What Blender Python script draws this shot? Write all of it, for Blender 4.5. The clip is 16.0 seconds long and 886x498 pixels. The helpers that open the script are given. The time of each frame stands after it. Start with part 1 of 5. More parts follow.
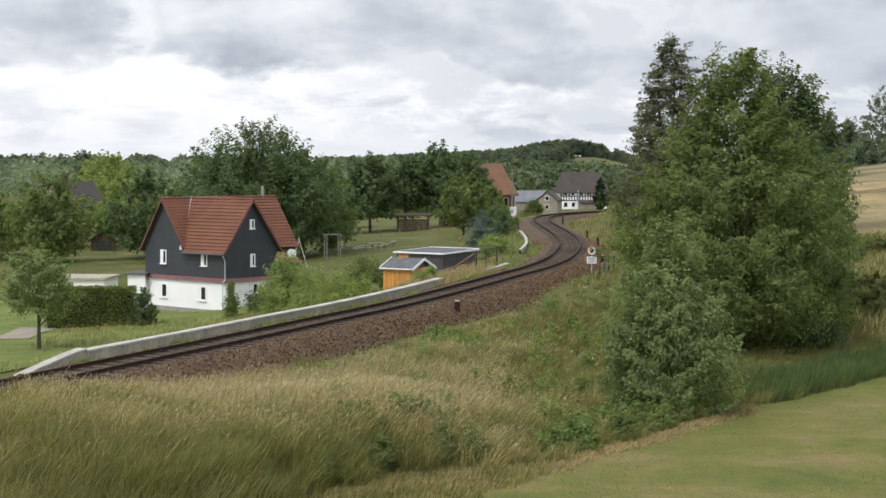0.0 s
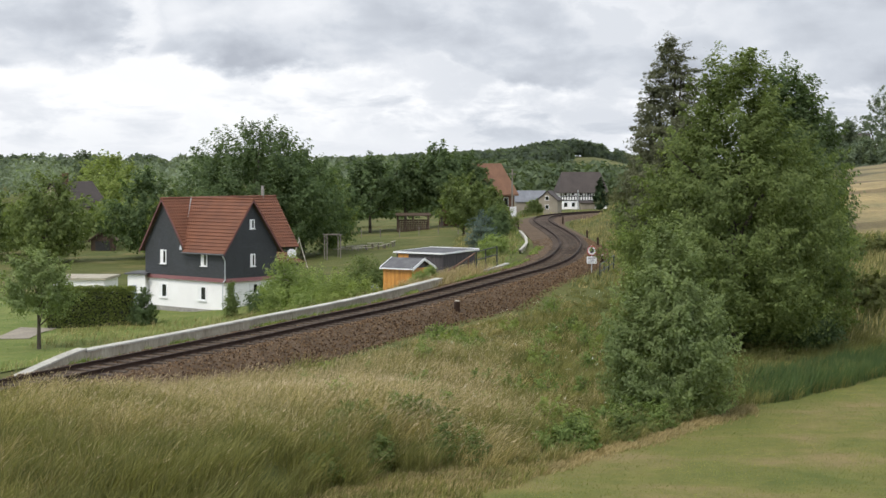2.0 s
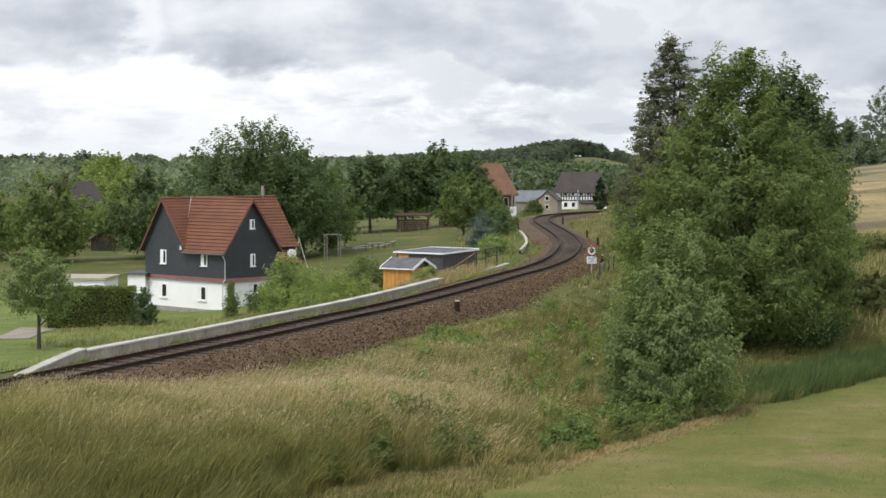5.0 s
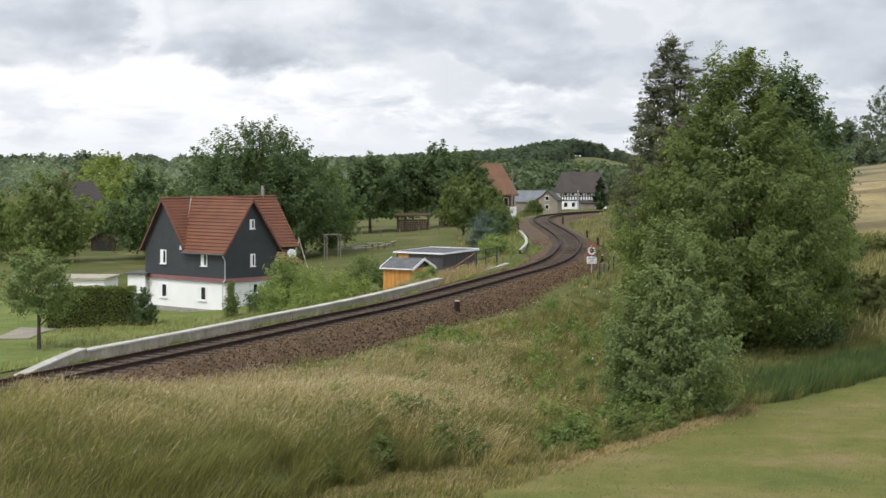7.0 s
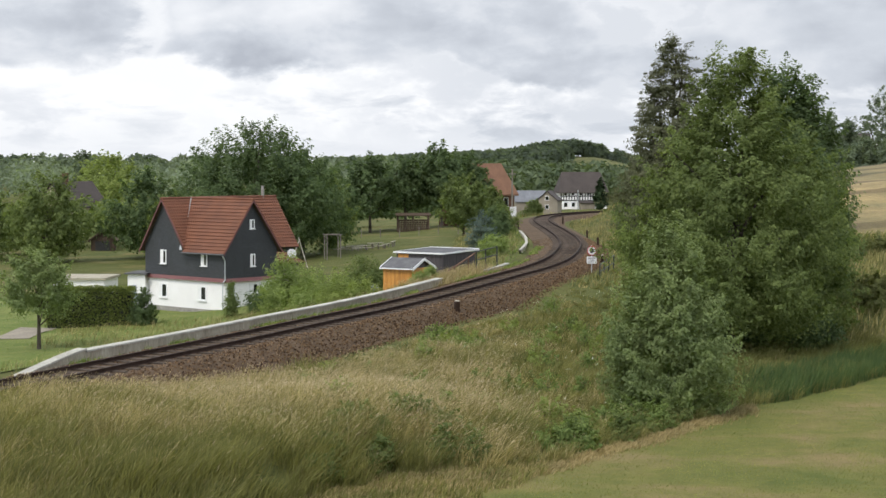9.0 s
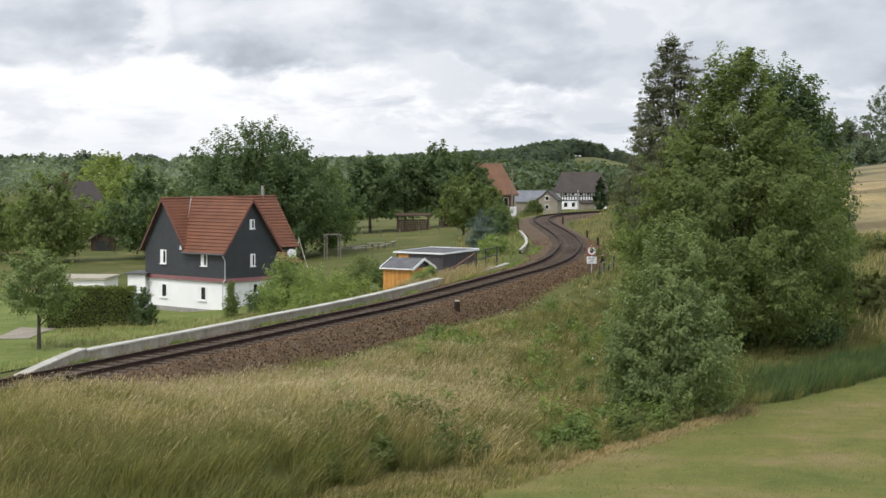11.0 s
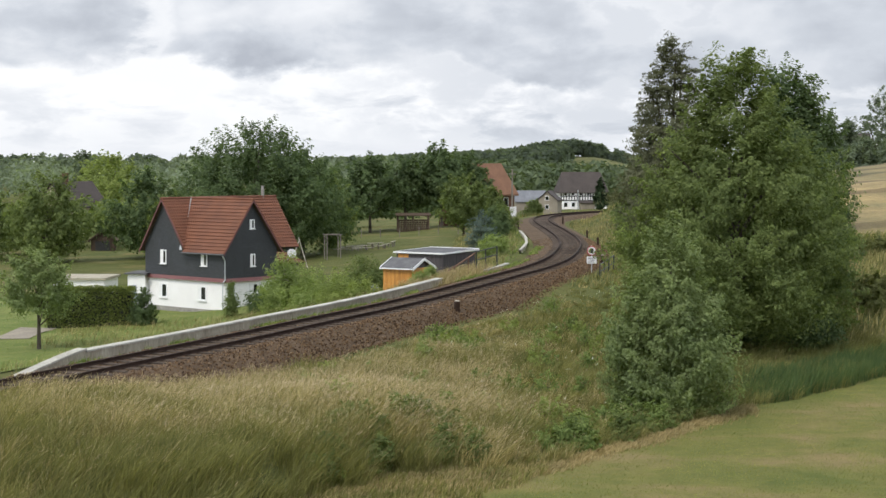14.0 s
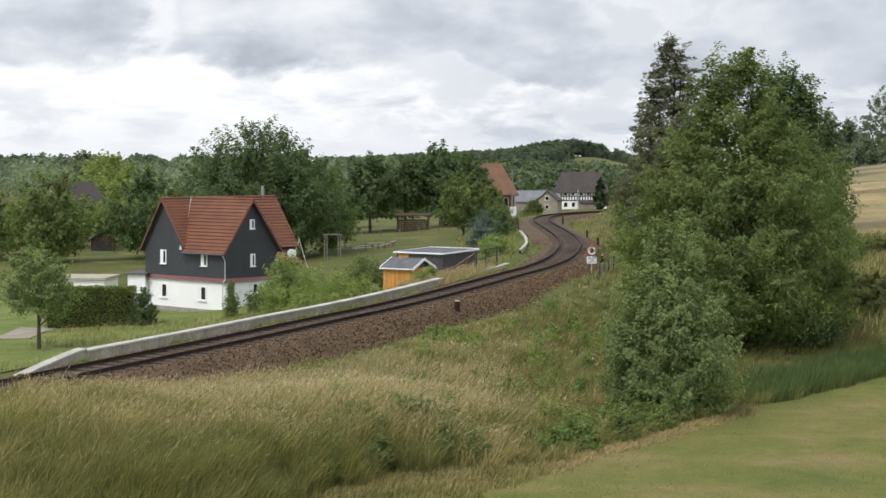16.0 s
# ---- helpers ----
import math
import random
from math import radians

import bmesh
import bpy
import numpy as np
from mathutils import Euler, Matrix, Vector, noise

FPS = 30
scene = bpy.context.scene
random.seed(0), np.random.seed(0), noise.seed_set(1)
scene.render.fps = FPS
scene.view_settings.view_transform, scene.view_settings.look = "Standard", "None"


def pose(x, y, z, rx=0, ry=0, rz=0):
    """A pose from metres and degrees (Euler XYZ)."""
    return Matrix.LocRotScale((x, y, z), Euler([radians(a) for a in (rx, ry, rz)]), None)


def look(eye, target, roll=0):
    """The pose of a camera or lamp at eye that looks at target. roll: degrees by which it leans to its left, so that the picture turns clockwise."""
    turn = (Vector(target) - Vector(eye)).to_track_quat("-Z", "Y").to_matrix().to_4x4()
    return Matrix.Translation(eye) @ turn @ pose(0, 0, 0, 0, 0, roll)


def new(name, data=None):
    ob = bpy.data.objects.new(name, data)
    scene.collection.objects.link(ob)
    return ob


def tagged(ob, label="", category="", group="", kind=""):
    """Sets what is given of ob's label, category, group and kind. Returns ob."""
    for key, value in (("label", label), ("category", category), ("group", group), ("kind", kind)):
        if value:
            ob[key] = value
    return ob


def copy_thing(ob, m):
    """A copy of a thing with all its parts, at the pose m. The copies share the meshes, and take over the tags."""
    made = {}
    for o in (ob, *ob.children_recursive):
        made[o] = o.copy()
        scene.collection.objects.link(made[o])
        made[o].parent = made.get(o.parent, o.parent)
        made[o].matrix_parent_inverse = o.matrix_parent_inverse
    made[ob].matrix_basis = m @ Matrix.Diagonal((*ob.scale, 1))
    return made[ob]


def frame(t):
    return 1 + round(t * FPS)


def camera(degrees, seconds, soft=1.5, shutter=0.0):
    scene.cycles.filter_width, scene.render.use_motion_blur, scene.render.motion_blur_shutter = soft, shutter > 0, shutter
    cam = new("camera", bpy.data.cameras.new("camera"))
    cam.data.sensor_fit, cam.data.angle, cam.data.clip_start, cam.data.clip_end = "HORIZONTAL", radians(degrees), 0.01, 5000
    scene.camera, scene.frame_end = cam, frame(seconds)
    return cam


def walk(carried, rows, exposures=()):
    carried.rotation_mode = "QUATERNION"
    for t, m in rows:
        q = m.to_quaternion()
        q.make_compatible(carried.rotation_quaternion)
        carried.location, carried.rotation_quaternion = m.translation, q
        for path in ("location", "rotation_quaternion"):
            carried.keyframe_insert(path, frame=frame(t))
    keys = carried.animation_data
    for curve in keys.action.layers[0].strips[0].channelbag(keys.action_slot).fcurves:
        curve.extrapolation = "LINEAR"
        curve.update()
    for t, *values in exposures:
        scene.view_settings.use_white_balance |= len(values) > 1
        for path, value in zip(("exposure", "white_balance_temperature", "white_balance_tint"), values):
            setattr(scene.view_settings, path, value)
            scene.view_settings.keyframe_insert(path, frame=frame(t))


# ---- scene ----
cam = camera(29.29, 16.0, soft=1.5)
EYE = pose(0, 0, 7.2, 90 - 2.977, 0, 0)
walk(cam, [(0, EYE), (16, EYE)], exposures=[(0, 0.06), (16, 0.06)])

# ---- light: bright overcast sky, a weak wide sun high behind the camera's left shoulder ----
SUN_ELEVATION, SUN_AZIMUTH = radians(52), radians(215)
world = bpy.data.worlds.new("overcast")
scene.world = world
world.use_nodes = True
wn, wl = world.node_tree.nodes, world.node_tree.links
wn.clear()
w_sky = wn.new("ShaderNodeTexSky")
w_sky.sky_type, w_sky.sun_disc = "NISHITA", False
w_sky.sun_elevation, w_sky.sun_rotation = SUN_ELEVATION, SUN_AZIMUTH
w_blue, w_grey, w_add, w_out = wn.new("ShaderNodeBackground"), wn.new("ShaderNodeBackground"), wn.new("ShaderNodeAddShader"), wn.new("ShaderNodeOutputWorld")
w_blue.inputs["Strength"].default_value = 0.05
w_grey.inputs["Color"].default_value = (0.93, 0.96, 1.0, 1)
w_grey.inputs["Strength"].default_value = 1.05
wl.new(w_sky.outputs[0], w_blue.inputs["Color"])
wl.new(w_blue.outputs[0], w_add.inputs[0])
wl.new(w_grey.outputs[0], w_add.inputs[1])
wl.new(w_add.outputs[0], w_out.inputs["Surface"])
sun_data = bpy.data.lights.new("sun", "SUN")
sun_data.energy, sun_data.angle, sun_data.color = 2.1, radians(14), (1.0, 0.96, 0.89)
sun = new("sun", sun_data)
sun_from = Vector((math.sin(SUN_AZIMUTH) * math.cos(SUN_ELEVATION), math.cos(SUN_AZIMUTH) * math.cos(SUN_ELEVATION), math.sin(SUN_ELEVATION)))
sun.matrix_world = look(sun_from * 300, (0, 0, 0))


# ---- materials ----
def material(name):
    m = bpy.data.materials.new(name)
    m.use_nodes = True
    return m, m.node_tree.nodes, m.node_tree.links, m.node_tree.nodes["Principled BSDF"]


def noise_node(n, l, scale, detail=4.0, rough=0.6, coords="Object", stretch=(1, 1, 1)):
    tc, mp, tx = n.new("ShaderNodeTexCoord"), n.new("ShaderNodeMapping"), n.new("ShaderNodeTexNoise")
    mp.inputs["Scale"].default_value = stretch
    tx.inputs["Scale"].default_value, tx.inputs["Detail"].default_value, tx.inputs["Roughness"].default_value = scale, detail, rough
    l.new(tc.outputs[coords], mp.inputs["Vector"])
    l.new(mp.outputs[0], tx.inputs["Vector"])
    return tx.outputs["Fac"]


def ramp(n, l, fac, stops):
    r = n.new("ShaderNodeValToRGB")
    while len(r.color_ramp.elements) < len(stops):
        r.color_ramp.elements.new(0.5)
    for e, (p, c) in zip(r.color_ramp.elements, stops):
        e.position, e.color = p, (*c, 1)
    l.new(fac, r.inputs["Fac"])
    return r.outputs["Color"]


def mixed(n, l, fac, a, b, kind="MIX"):
    m = n.new("ShaderNodeMix")
    m.data_type, m.blend_type = "RGBA", kind
    for i, v in ((0, fac), (6, a), (7, b)):
        if isinstance(v, bpy.types.NodeSocket):
            l.new(v, m.inputs[i])
        else:
            m.inputs[i].default_value = v if i == 0 else (*v, 1)
    return m.outputs[2]


def bumped(n, l, fac, b, strength, distance):
    bp = n.new("ShaderNodeBump")
    bp.inputs["Strength"].default_value, bp.inputs["Distance"].default_value = strength, distance
    l.new(fac, bp.inputs["Height"])
    l.new(bp.outputs[0], b.inputs["Normal"])


def surface(name, dark, light, scale, rough=0.8, fine=8.0, bump=0.3, depth=0.01, metal=0.0, vary=0.0, stretch=(1, 1, 1)):
    """Two colours mixed at two scales of noise, with relief; vary: change from piece to piece."""
    m, n, l, b = material(name)
    big, small = noise_node(n, l, scale, 5, 0.65, stretch=stretch), noise_node(n, l, scale * fine, 4, 0.7, stretch=stretch)
    mid = tuple((d + e) / 2 for d, e in zip(dark, light))
    col = ramp(n, l, big, [(0.3, dark), (0.5, mid), (0.7, light)])
    grain = ramp(n, l, small, [(0.3, (0.72, 0.72, 0.72)), (0.7, (1.2, 1.2, 1.2))])
    col = mixed(n, l, 0.8, col, grain, "MULTIPLY")
    if vary:
        info = n.new("ShaderNodeObjectInfo")
        tone = ramp(n, l, info.outputs["Random"], [(0.0, (1 - vary,) * 3), (1.0, (1 + vary,) * 3)])
        col = mixed(n, l, 1.0, col, tone, "MULTIPLY")
    l.new(col, b.inputs["Base Color"])
    b.inputs["Roughness"].default_value, b.inputs["Metallic"].default_value = rough, metal
    if rough >= 0.85:
        b.inputs["Specular IOR Level"].default_value = 0.12
    bumped(n, l, small, b, bump, depth)
    return m


def leafage(name, dark, light, through_part=0.42, dry=None, clump=0.0):
    """Leaves or blades: colour by island and by drift over the plant, part of the light goes through."""
    m, n, l, b = material(name)
    geo = n.new("ShaderNodeNewGeometry")
    mid = tuple((d + e) / 2 for d, e in zip(dark, light))
    stops = [(0.0, dark), (0.55, mid), (1.0, light)]
    if dry:
        stops = [(0.0, dark), (0.4, mid), (0.7, light), (1.0, dry)]
    col = ramp(n, l, geo.outputs["Random Per Island"], stops)
    drift = ramp(n, l, noise_node(n, l, 0.45, 3, 0.6), [(0.3, (0.8, 0.83, 0.82)), (0.7, (1.15, 1.13, 1.05))])
    col = mixed(n, l, 1.0, col, drift, "MULTIPLY")
    if clump:
        col = mixed(n, l, 1.0, col, ramp(n, l, noise_node(n, l, clump, 3, 0.65), [(0.34, (0.62, 0.64, 0.58)), (0.5, (0.98, 0.96, 0.95)), (0.68, (1.32, 1.27, 1.25))]), "MULTIPLY")
    l.new(col, b.inputs["Base Color"])
    b.inputs["Roughness"].default_value = 0.7
    b.inputs["Specular IOR Level"].default_value = 0.15
    t, mx, out = n.new("ShaderNodeBsdfTranslucent"), n.new("ShaderNodeMixShader"), n["Material Output"]
    warm = mixed(n, l, 1.0, col, (1.15, 1.2, 0.6), "MULTIPLY")
    l.new(warm, t.inputs["Color"])
    mx.inputs[0].default_value = through_part
    l.new(b.outputs[0], mx.inputs[1])
    l.new(t.outputs[0], mx.inputs[2])
    l.new(mx.outputs[0], out.inputs["Surface"])
    return m


M = {}
M["bark"] = surface("bark", (0.05, 0.04, 0.032), (0.13, 0.11, 0.09), 6, 0.9, 6, 0.6, 0.03, stretch=(1, 1, 0.3))
M["leaf_mid"] = leafage("leaf_mid", (0.112, 0.146, 0.053), (0.205, 0.252, 0.1), 0.5)
M["leaf_dark"] = leafage("leaf_dark", (0.072, 0.108, 0.052), (0.15, 0.2, 0.097), 0.5)
M["leaf_bright"] = leafage("leaf_bright", (0.17, 0.23, 0.075), (0.33, 0.39, 0.15), 0.5)
M["leaf_silver"] = leafage("leaf_silver", (0.155, 0.2, 0.09), (0.29, 0.345, 0.168), 0.5)
M["leaf_willow"] = leafage("leaf_willow", (0.19, 0.24, 0.075), (0.33, 0.38, 0.14), 0.5)
M["needle"] = leafage("needle", (0.018, 0.035, 0.014), (0.05, 0.075, 0.035), 0.15)
M["needle_blue"] = leafage("needle_blue", (0.07, 0.1, 0.085), (0.15, 0.195, 0.165), 0.12)
M["larch"] = leafage("larch", (0.092, 0.098, 0.062), (0.165, 0.172, 0.11), 0.35)
# lightened and desaturated: distance haze mixed into the leaf colour
M["leaf_far_haze"] = leafage("leaf_far_haze", (0.12, 0.155, 0.11), (0.19, 0.23, 0.16), 0.45)
# pale, greyed leaves: aerial haze over the far woods painted into the colour
M["leaf_hill_haze"] = leafage("leaf_hill_haze", (0.18, 0.22, 0.172), (0.25, 0.3, 0.23), 0.5)
M["leaf_wood"] = leafage("leaf_wood", (0.085, 0.115, 0.07), (0.14, 0.175, 0.105), 0.4)
M["grass_tall"] = leafage("grass_tall", (0.17, 0.153, 0.06), (0.38, 0.325, 0.17), 0.38, dry=(0.52, 0.43, 0.285), clump=1.1)
M["grass_green"] = leafage("grass_green", (0.116, 0.122, 0.043), (0.255, 0.248, 0.1), 0.35, clump=1.3)
M["seed_head"] = leafage("seed_head", (0.4, 0.305, 0.215), (0.6, 0.485, 0.36), 0.4)
M["reed"] = leafage("reed", (0.045, 0.08, 0.03), (0.105, 0.15, 0.055), 0.3)
M["leaf_brush"] = leafage("leaf_brush", (0.115, 0.128, 0.05), (0.22, 0.23, 0.1), 0.5)
M["leaf_hedge"] = leafage("leaf_hedge", (0.1, 0.13, 0.04), (0.22, 0.25, 0.085), 0.5)
# near-black colour for the shade inside the hedge
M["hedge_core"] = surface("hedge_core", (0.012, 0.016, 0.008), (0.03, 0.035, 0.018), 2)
M["grass_mown"] = leafage("grass_mown", (0.15, 0.175, 0.055), (0.24, 0.245, 0.09), 0.5, dry=(0.31, 0.27, 0.125), clump=0.33)
M["grass_dry"] = leafage("grass_dry", (0.22, 0.17, 0.08), (0.42, 0.34, 0.19), 0.2)
M["grass_garden"] = leafage("grass_garden", (0.1, 0.16, 0.035), (0.22, 0.29, 0.085), 0.3, dry=(0.33, 0.29, 0.14))
M["wood_pale"] = surface("wood_pale", (0.3, 0.27, 0.22), (0.5, 0.46, 0.4), 2, 0.85, 8, 0.3, 0.005)
M["panel_blue"] = surface("panel_blue", (0.24, 0.28, 0.32), (0.36, 0.4, 0.44), 1.5, 0.6)
M["rust"] = surface("rust", (0.1, 0.05, 0.03), (0.2, 0.11, 0.07), 4, 0.8)
M["post_dark"] = surface("post_dark", (0.025, 0.015, 0.011), (0.055, 0.035, 0.026), 5, 0.9)
M["grass_bank"] = leafage("grass_bank", (0.12, 0.13, 0.05), (0.26, 0.24, 0.11), 0.25, dry=(0.4, 0.33, 0.18), clump=0.9)
M["petal"] = leafage("petal", (0.6, 0.6, 0.55), (0.75, 0.75, 0.7), 0.3)
M["leaf_weed"] = leafage("leaf_weed", (0.12, 0.175, 0.055), (0.25, 0.31, 0.11))
M["hill_field"] = surface("hill_field", (0.2, 0.21, 0.08), (0.3, 0.29, 0.12), 0.02, 0.95)
M["rail"] = surface("rail", (0.022, 0.013, 0.01), (0.05, 0.031, 0.023), 3, 0.88, 10, 0.3, 0.004)
M["rail_top"] = surface("rail_top", (0.045, 0.034, 0.028), (0.08, 0.063, 0.053), 2, 0.86, 10, 0.1, 0.002)
M["sleeper"] = surface("sleeper", (0.052, 0.04, 0.032), (0.12, 0.096, 0.078), 3, 0.9, 8, 0.5, 0.01, vary=0.2, stretch=(1, 4, 1))
M["ballast"] = surface("ballast", (0.072, 0.049, 0.031), (0.145, 0.103, 0.068), 1.2, 0.95, 14, 1.0, 0.05)
M["concrete"] = surface("concrete", (0.26, 0.235, 0.18), (0.43, 0.395, 0.315), 1.1, 0.85, 8, 0.4, 0.01, stretch=(1, 1, 0.4))
M["render_white"] = surface("render_white", (0.78, 0.77, 0.76), (0.86, 0.85, 0.845), 0.6, 0.85, 20, 0.3, 0.006)
M["tile_red"] = surface("tile_red", (0.112, 0.038, 0.017), (0.17, 0.061, 0.027), 0.7, 0.7, 10, 0.3, 0.01, vary=0.06)
M["tile_old"] = surface("tile_old", (0.115, 0.054, 0.028), (0.19, 0.093, 0.05), 0.5, 0.8, 10, 0.3, 0.01)
M["tile_brown"] = surface("tile_brown", (0.036, 0.027, 0.024), (0.06, 0.047, 0.041), 0.4, 0.8, 10, 0.3, 0.01)
M["paint_red"] = surface("paint_red", (0.12, 0.045, 0.042), (0.17, 0.065, 0.06), 2, 0.5)
M["paint_white"] = surface("paint_white", (0.74, 0.74, 0.74), (0.82, 0.82, 0.82), 2, 0.4)
M["wood_orange"] = surface("wood_orange", (0.36, 0.15, 0.025), (0.55, 0.26, 0.055), 1.5, 0.6, 8, 0.3, 0.005, vary=0.12, stretch=(3, 3, 0.3))
M["wood_dark"] = surface("wood_dark", (0.035, 0.03, 0.035), (0.08, 0.068, 0.07), 2, 0.7, 8, 0.3, 0.005, vary=0.15, stretch=(3, 3, 0.3))
M["wood_grey"] = surface("wood_grey", (0.12, 0.105, 0.09), (0.26, 0.235, 0.2), 2, 0.85, 8, 0.4, 0.006, vary=0.15, stretch=(3, 3, 0.3))
M["wood_brown"] = surface("wood_brown", (0.045, 0.032, 0.024), (0.11, 0.08, 0.056), 2, 0.85, 8, 0.4, 0.006, vary=0.15, stretch=(3, 3, 0.3))
M["felt"] = surface("felt", (0.085, 0.085, 0.09), (0.15, 0.15, 0.155), 1.5, 0.9, 12, 0.3, 0.004)
M["zinc"] = surface("zinc", (0.38, 0.4, 0.42), (0.55, 0.57, 0.58), 2, 0.45, 8, 0.1, 0.003, 0.6)
M["steel_dark"] = surface("steel_dark", (0.025, 0.03, 0.025), (0.06, 0.065, 0.055), 3, 0.6, 8, 0.2, 0.003, 0.3)
M["stone_grey"] = surface("stone_grey", (0.2, 0.19, 0.175), (0.36, 0.34, 0.31), 0.5, 0.9, 8, 0.4, 0.02)
M["plaster_cream"] = surface("plaster_cream", (0.42, 0.36, 0.25), (0.55, 0.48, 0.34), 0.5, 0.9, 12, 0.3, 0.006)
M["plaster_grey"] = surface("plaster_grey", (0.2, 0.175, 0.14), (0.3, 0.265, 0.21), 0.5, 0.9, 12, 0.3, 0.006)
M["brick"] = surface("brick", (0.1, 0.052, 0.038), (0.18, 0.1, 0.072), 0.8, 0.9, 12, 0.3, 0.01)
M["slate_roof"] = surface("slate_roof", (0.11, 0.115, 0.13), (0.19, 0.2, 0.22), 0.6, 0.6, 10, 0.3, 0.01)
M["sign_white"] = surface("sign_white", (0.56, 0.56, 0.57), (0.66, 0.66, 0.66), 4, 0.4)
M["sign_red"] = surface("sign_red", (0.3, 0.03, 0.04), (0.38, 0.045, 0.055), 4, 0.4)
M["black"] = surface("black", (0.012, 0.012, 0.012), (0.03, 0.03, 0.03), 4, 0.5)
m, n, l, b = material("wheat")
patch_n, lodged_n, grain_n = noise_node(n, l, 0.07, 5, 0.6), noise_node(n, l, 0.3, 6, 0.7, stretch=(0.5, 1, 1)), noise_node(n, l, 1.6, 4, 0.7)
wave, wave_at, wave_map = n.new("ShaderNodeTexWave"), n.new("ShaderNodeTexCoord"), n.new("ShaderNodeMapping")
wave.bands_direction = "Y"
wave.inputs["Scale"].default_value, wave.inputs["Distortion"].default_value, wave.inputs["Detail"].default_value, wave.inputs["Detail Scale"].default_value = 0.02, 9.0, 3.0, 1.4
l.new(wave_at.outputs["Object"], wave_map.inputs["Vector"])
l.new(wave_map.outputs[0], wave.inputs["Vector"])
wc = ramp(n, l, patch_n, [(0.35, (0.16, 0.14, 0.062)), (0.5, (0.225, 0.178, 0.08)), (0.65, (0.275, 0.212, 0.1))])
wc = mixed(n, l, 1.0, wc, ramp(n, l, wave.outputs["Fac"], [(0.0, (0.5, 0.46, 0.4)), (0.12, (0.6, 0.56, 0.5)), (0.24, (1.04, 1.02, 1.0))]), "MULTIPLY")
wc = mixed(n, l, 0.9, wc, ramp(n, l, lodged_n, [(0.36, (0.68, 0.68, 0.62)), (0.6, (1.15, 1.12, 1.08))]), "MULTIPLY")
wc = mixed(n, l, 0.8, wc, ramp(n, l, grain_n, [(0.3, (0.72, 0.72, 0.68)), (0.7, (1.2, 1.2, 1.15))]), "MULTIPLY")
l.new(wc, b.inputs["Base Color"])
b.inputs["Roughness"].default_value = 0.95
bumped(n, l, grain_n, b, 0.8, 0.1)
M["wheat"] = m
m, n, l, b = material("glass")
b.inputs["Base Color"].default_value, b.inputs["Roughness"].default_value, b.inputs["Specular IOR Level"].default_value = (0.02, 0.022, 0.025, 1), 0.05, 0.8
M["glass"] = m


def ground_material():
    """Meadow: mown grass, rough grass, bare patches; the wheat on the far slope has its own sheet above it."""
    m, n, l, b = material("meadow")
    big, mid, small = noise_node(n, l, 0.16, 4, 0.6), noise_node(n, l, 0.9, 5, 0.7), noise_node(n, l, 14, 3, 0.7)
    col = ramp(n, l, big, [(0.3, (0.07, 0.085, 0.028)), (0.52, (0.1, 0.108, 0.04)), (0.68, (0.16, 0.137, 0.065))])
    col = mixed(n, l, 0.8, col, ramp(n, l, mid, [(0.3, (0.78, 0.8, 0.75)), (0.7, (1.2, 1.15, 1.1))]), "MULTIPLY")
    col = mixed(n, l, 0.8, col, ramp(n, l, small, [(0.3, (0.65, 0.7, 0.6)), (0.7, (1.25, 1.22, 1.15))]), "MULTIPLY")
    l.new(col, b.inputs["Base Color"])
    b.inputs["Roughness"].default_value = 0.95
    b.inputs["Specular IOR Level"].default_value = 0.1
    bumped(n, l, small, b, 0.8, 0.06)
    return m


M["meadow"] = ground_material()


def mown_material():
    m, n, l, b = material("mown_meadow")
    big, mid, small = noise_node(n, l, 0.22, 4, 0.6), noise_node(n, l, 1.3, 5, 0.7), noise_node(n, l, 18, 3, 0.7)
    col = ramp(n, l, big, [(0.34, (0.1, 0.118, 0.034)), (0.5, (0.14, 0.14, 0.045)), (0.64, (0.2, 0.16, 0.078))])
    col = mixed(n, l, 0.8, col, ramp(n, l, mid, [(0.3, (0.82, 0.85, 0.8)), (0.7, (1.18, 1.14, 1.1))]), "MULTIPLY")
    col = mixed(n, l, 0.8, col, ramp(n, l, small, [(0.3, (0.7, 0.74, 0.66)), (0.7, (1.22, 1.2, 1.15))]), "MULTIPLY")
    l.new(col, b.inputs["Base Color"])
    b.inputs["Roughness"].default_value, b.inputs["Specular IOR Level"].default_value = 0.95, 0.1
    bumped(n, l, small, b, 0.8, 0.05)
    return m


M["mown_meadow"] = mown_material()
M["lawn"] = surface("lawn", (0.085, 0.125, 0.026), (0.175, 0.19, 0.06), 0.35, 0.95, 12, 0.8, 0.06)


# ---- mesh helpers ----
def part(name, bm, mat, parent=None, label=""):
    me = bpy.data.meshes.new(name)
    bm.to_mesh(me)
    bm.free()
    ob = new(name, me)
    for k in (mat if isinstance(mat, (list, tuple)) else [mat]):
        me.materials.append(M[k])
    if parent:
        ob.parent = parent
    return tagged(ob, label)


def raw(name, verts, faces, mat, parent=None, smooth=False):
    me = bpy.data.meshes.new(name)
    verts = np.asarray(verts, dtype=np.float32)
    faces = np.asarray(faces, dtype=np.int32)
    me.vertices.add(len(verts))
    me.vertices.foreach_set("co", verts.ravel())
    k = faces.shape[1]
    me.loops.add(faces.size)
    me.loops.foreach_set("vertex_index", faces.ravel())
    me.polygons.add(len(faces))
    me.polygons.foreach_set("loop_start", np.arange(0, faces.size, k, dtype=np.int32))
    me.polygons.foreach_set("use_smooth", np.full(len(faces), smooth))
    me.update(calc_edges=True)
    me.materials.append(M[mat])
    ob = new(name, me)
    if parent:
        ob.parent = parent
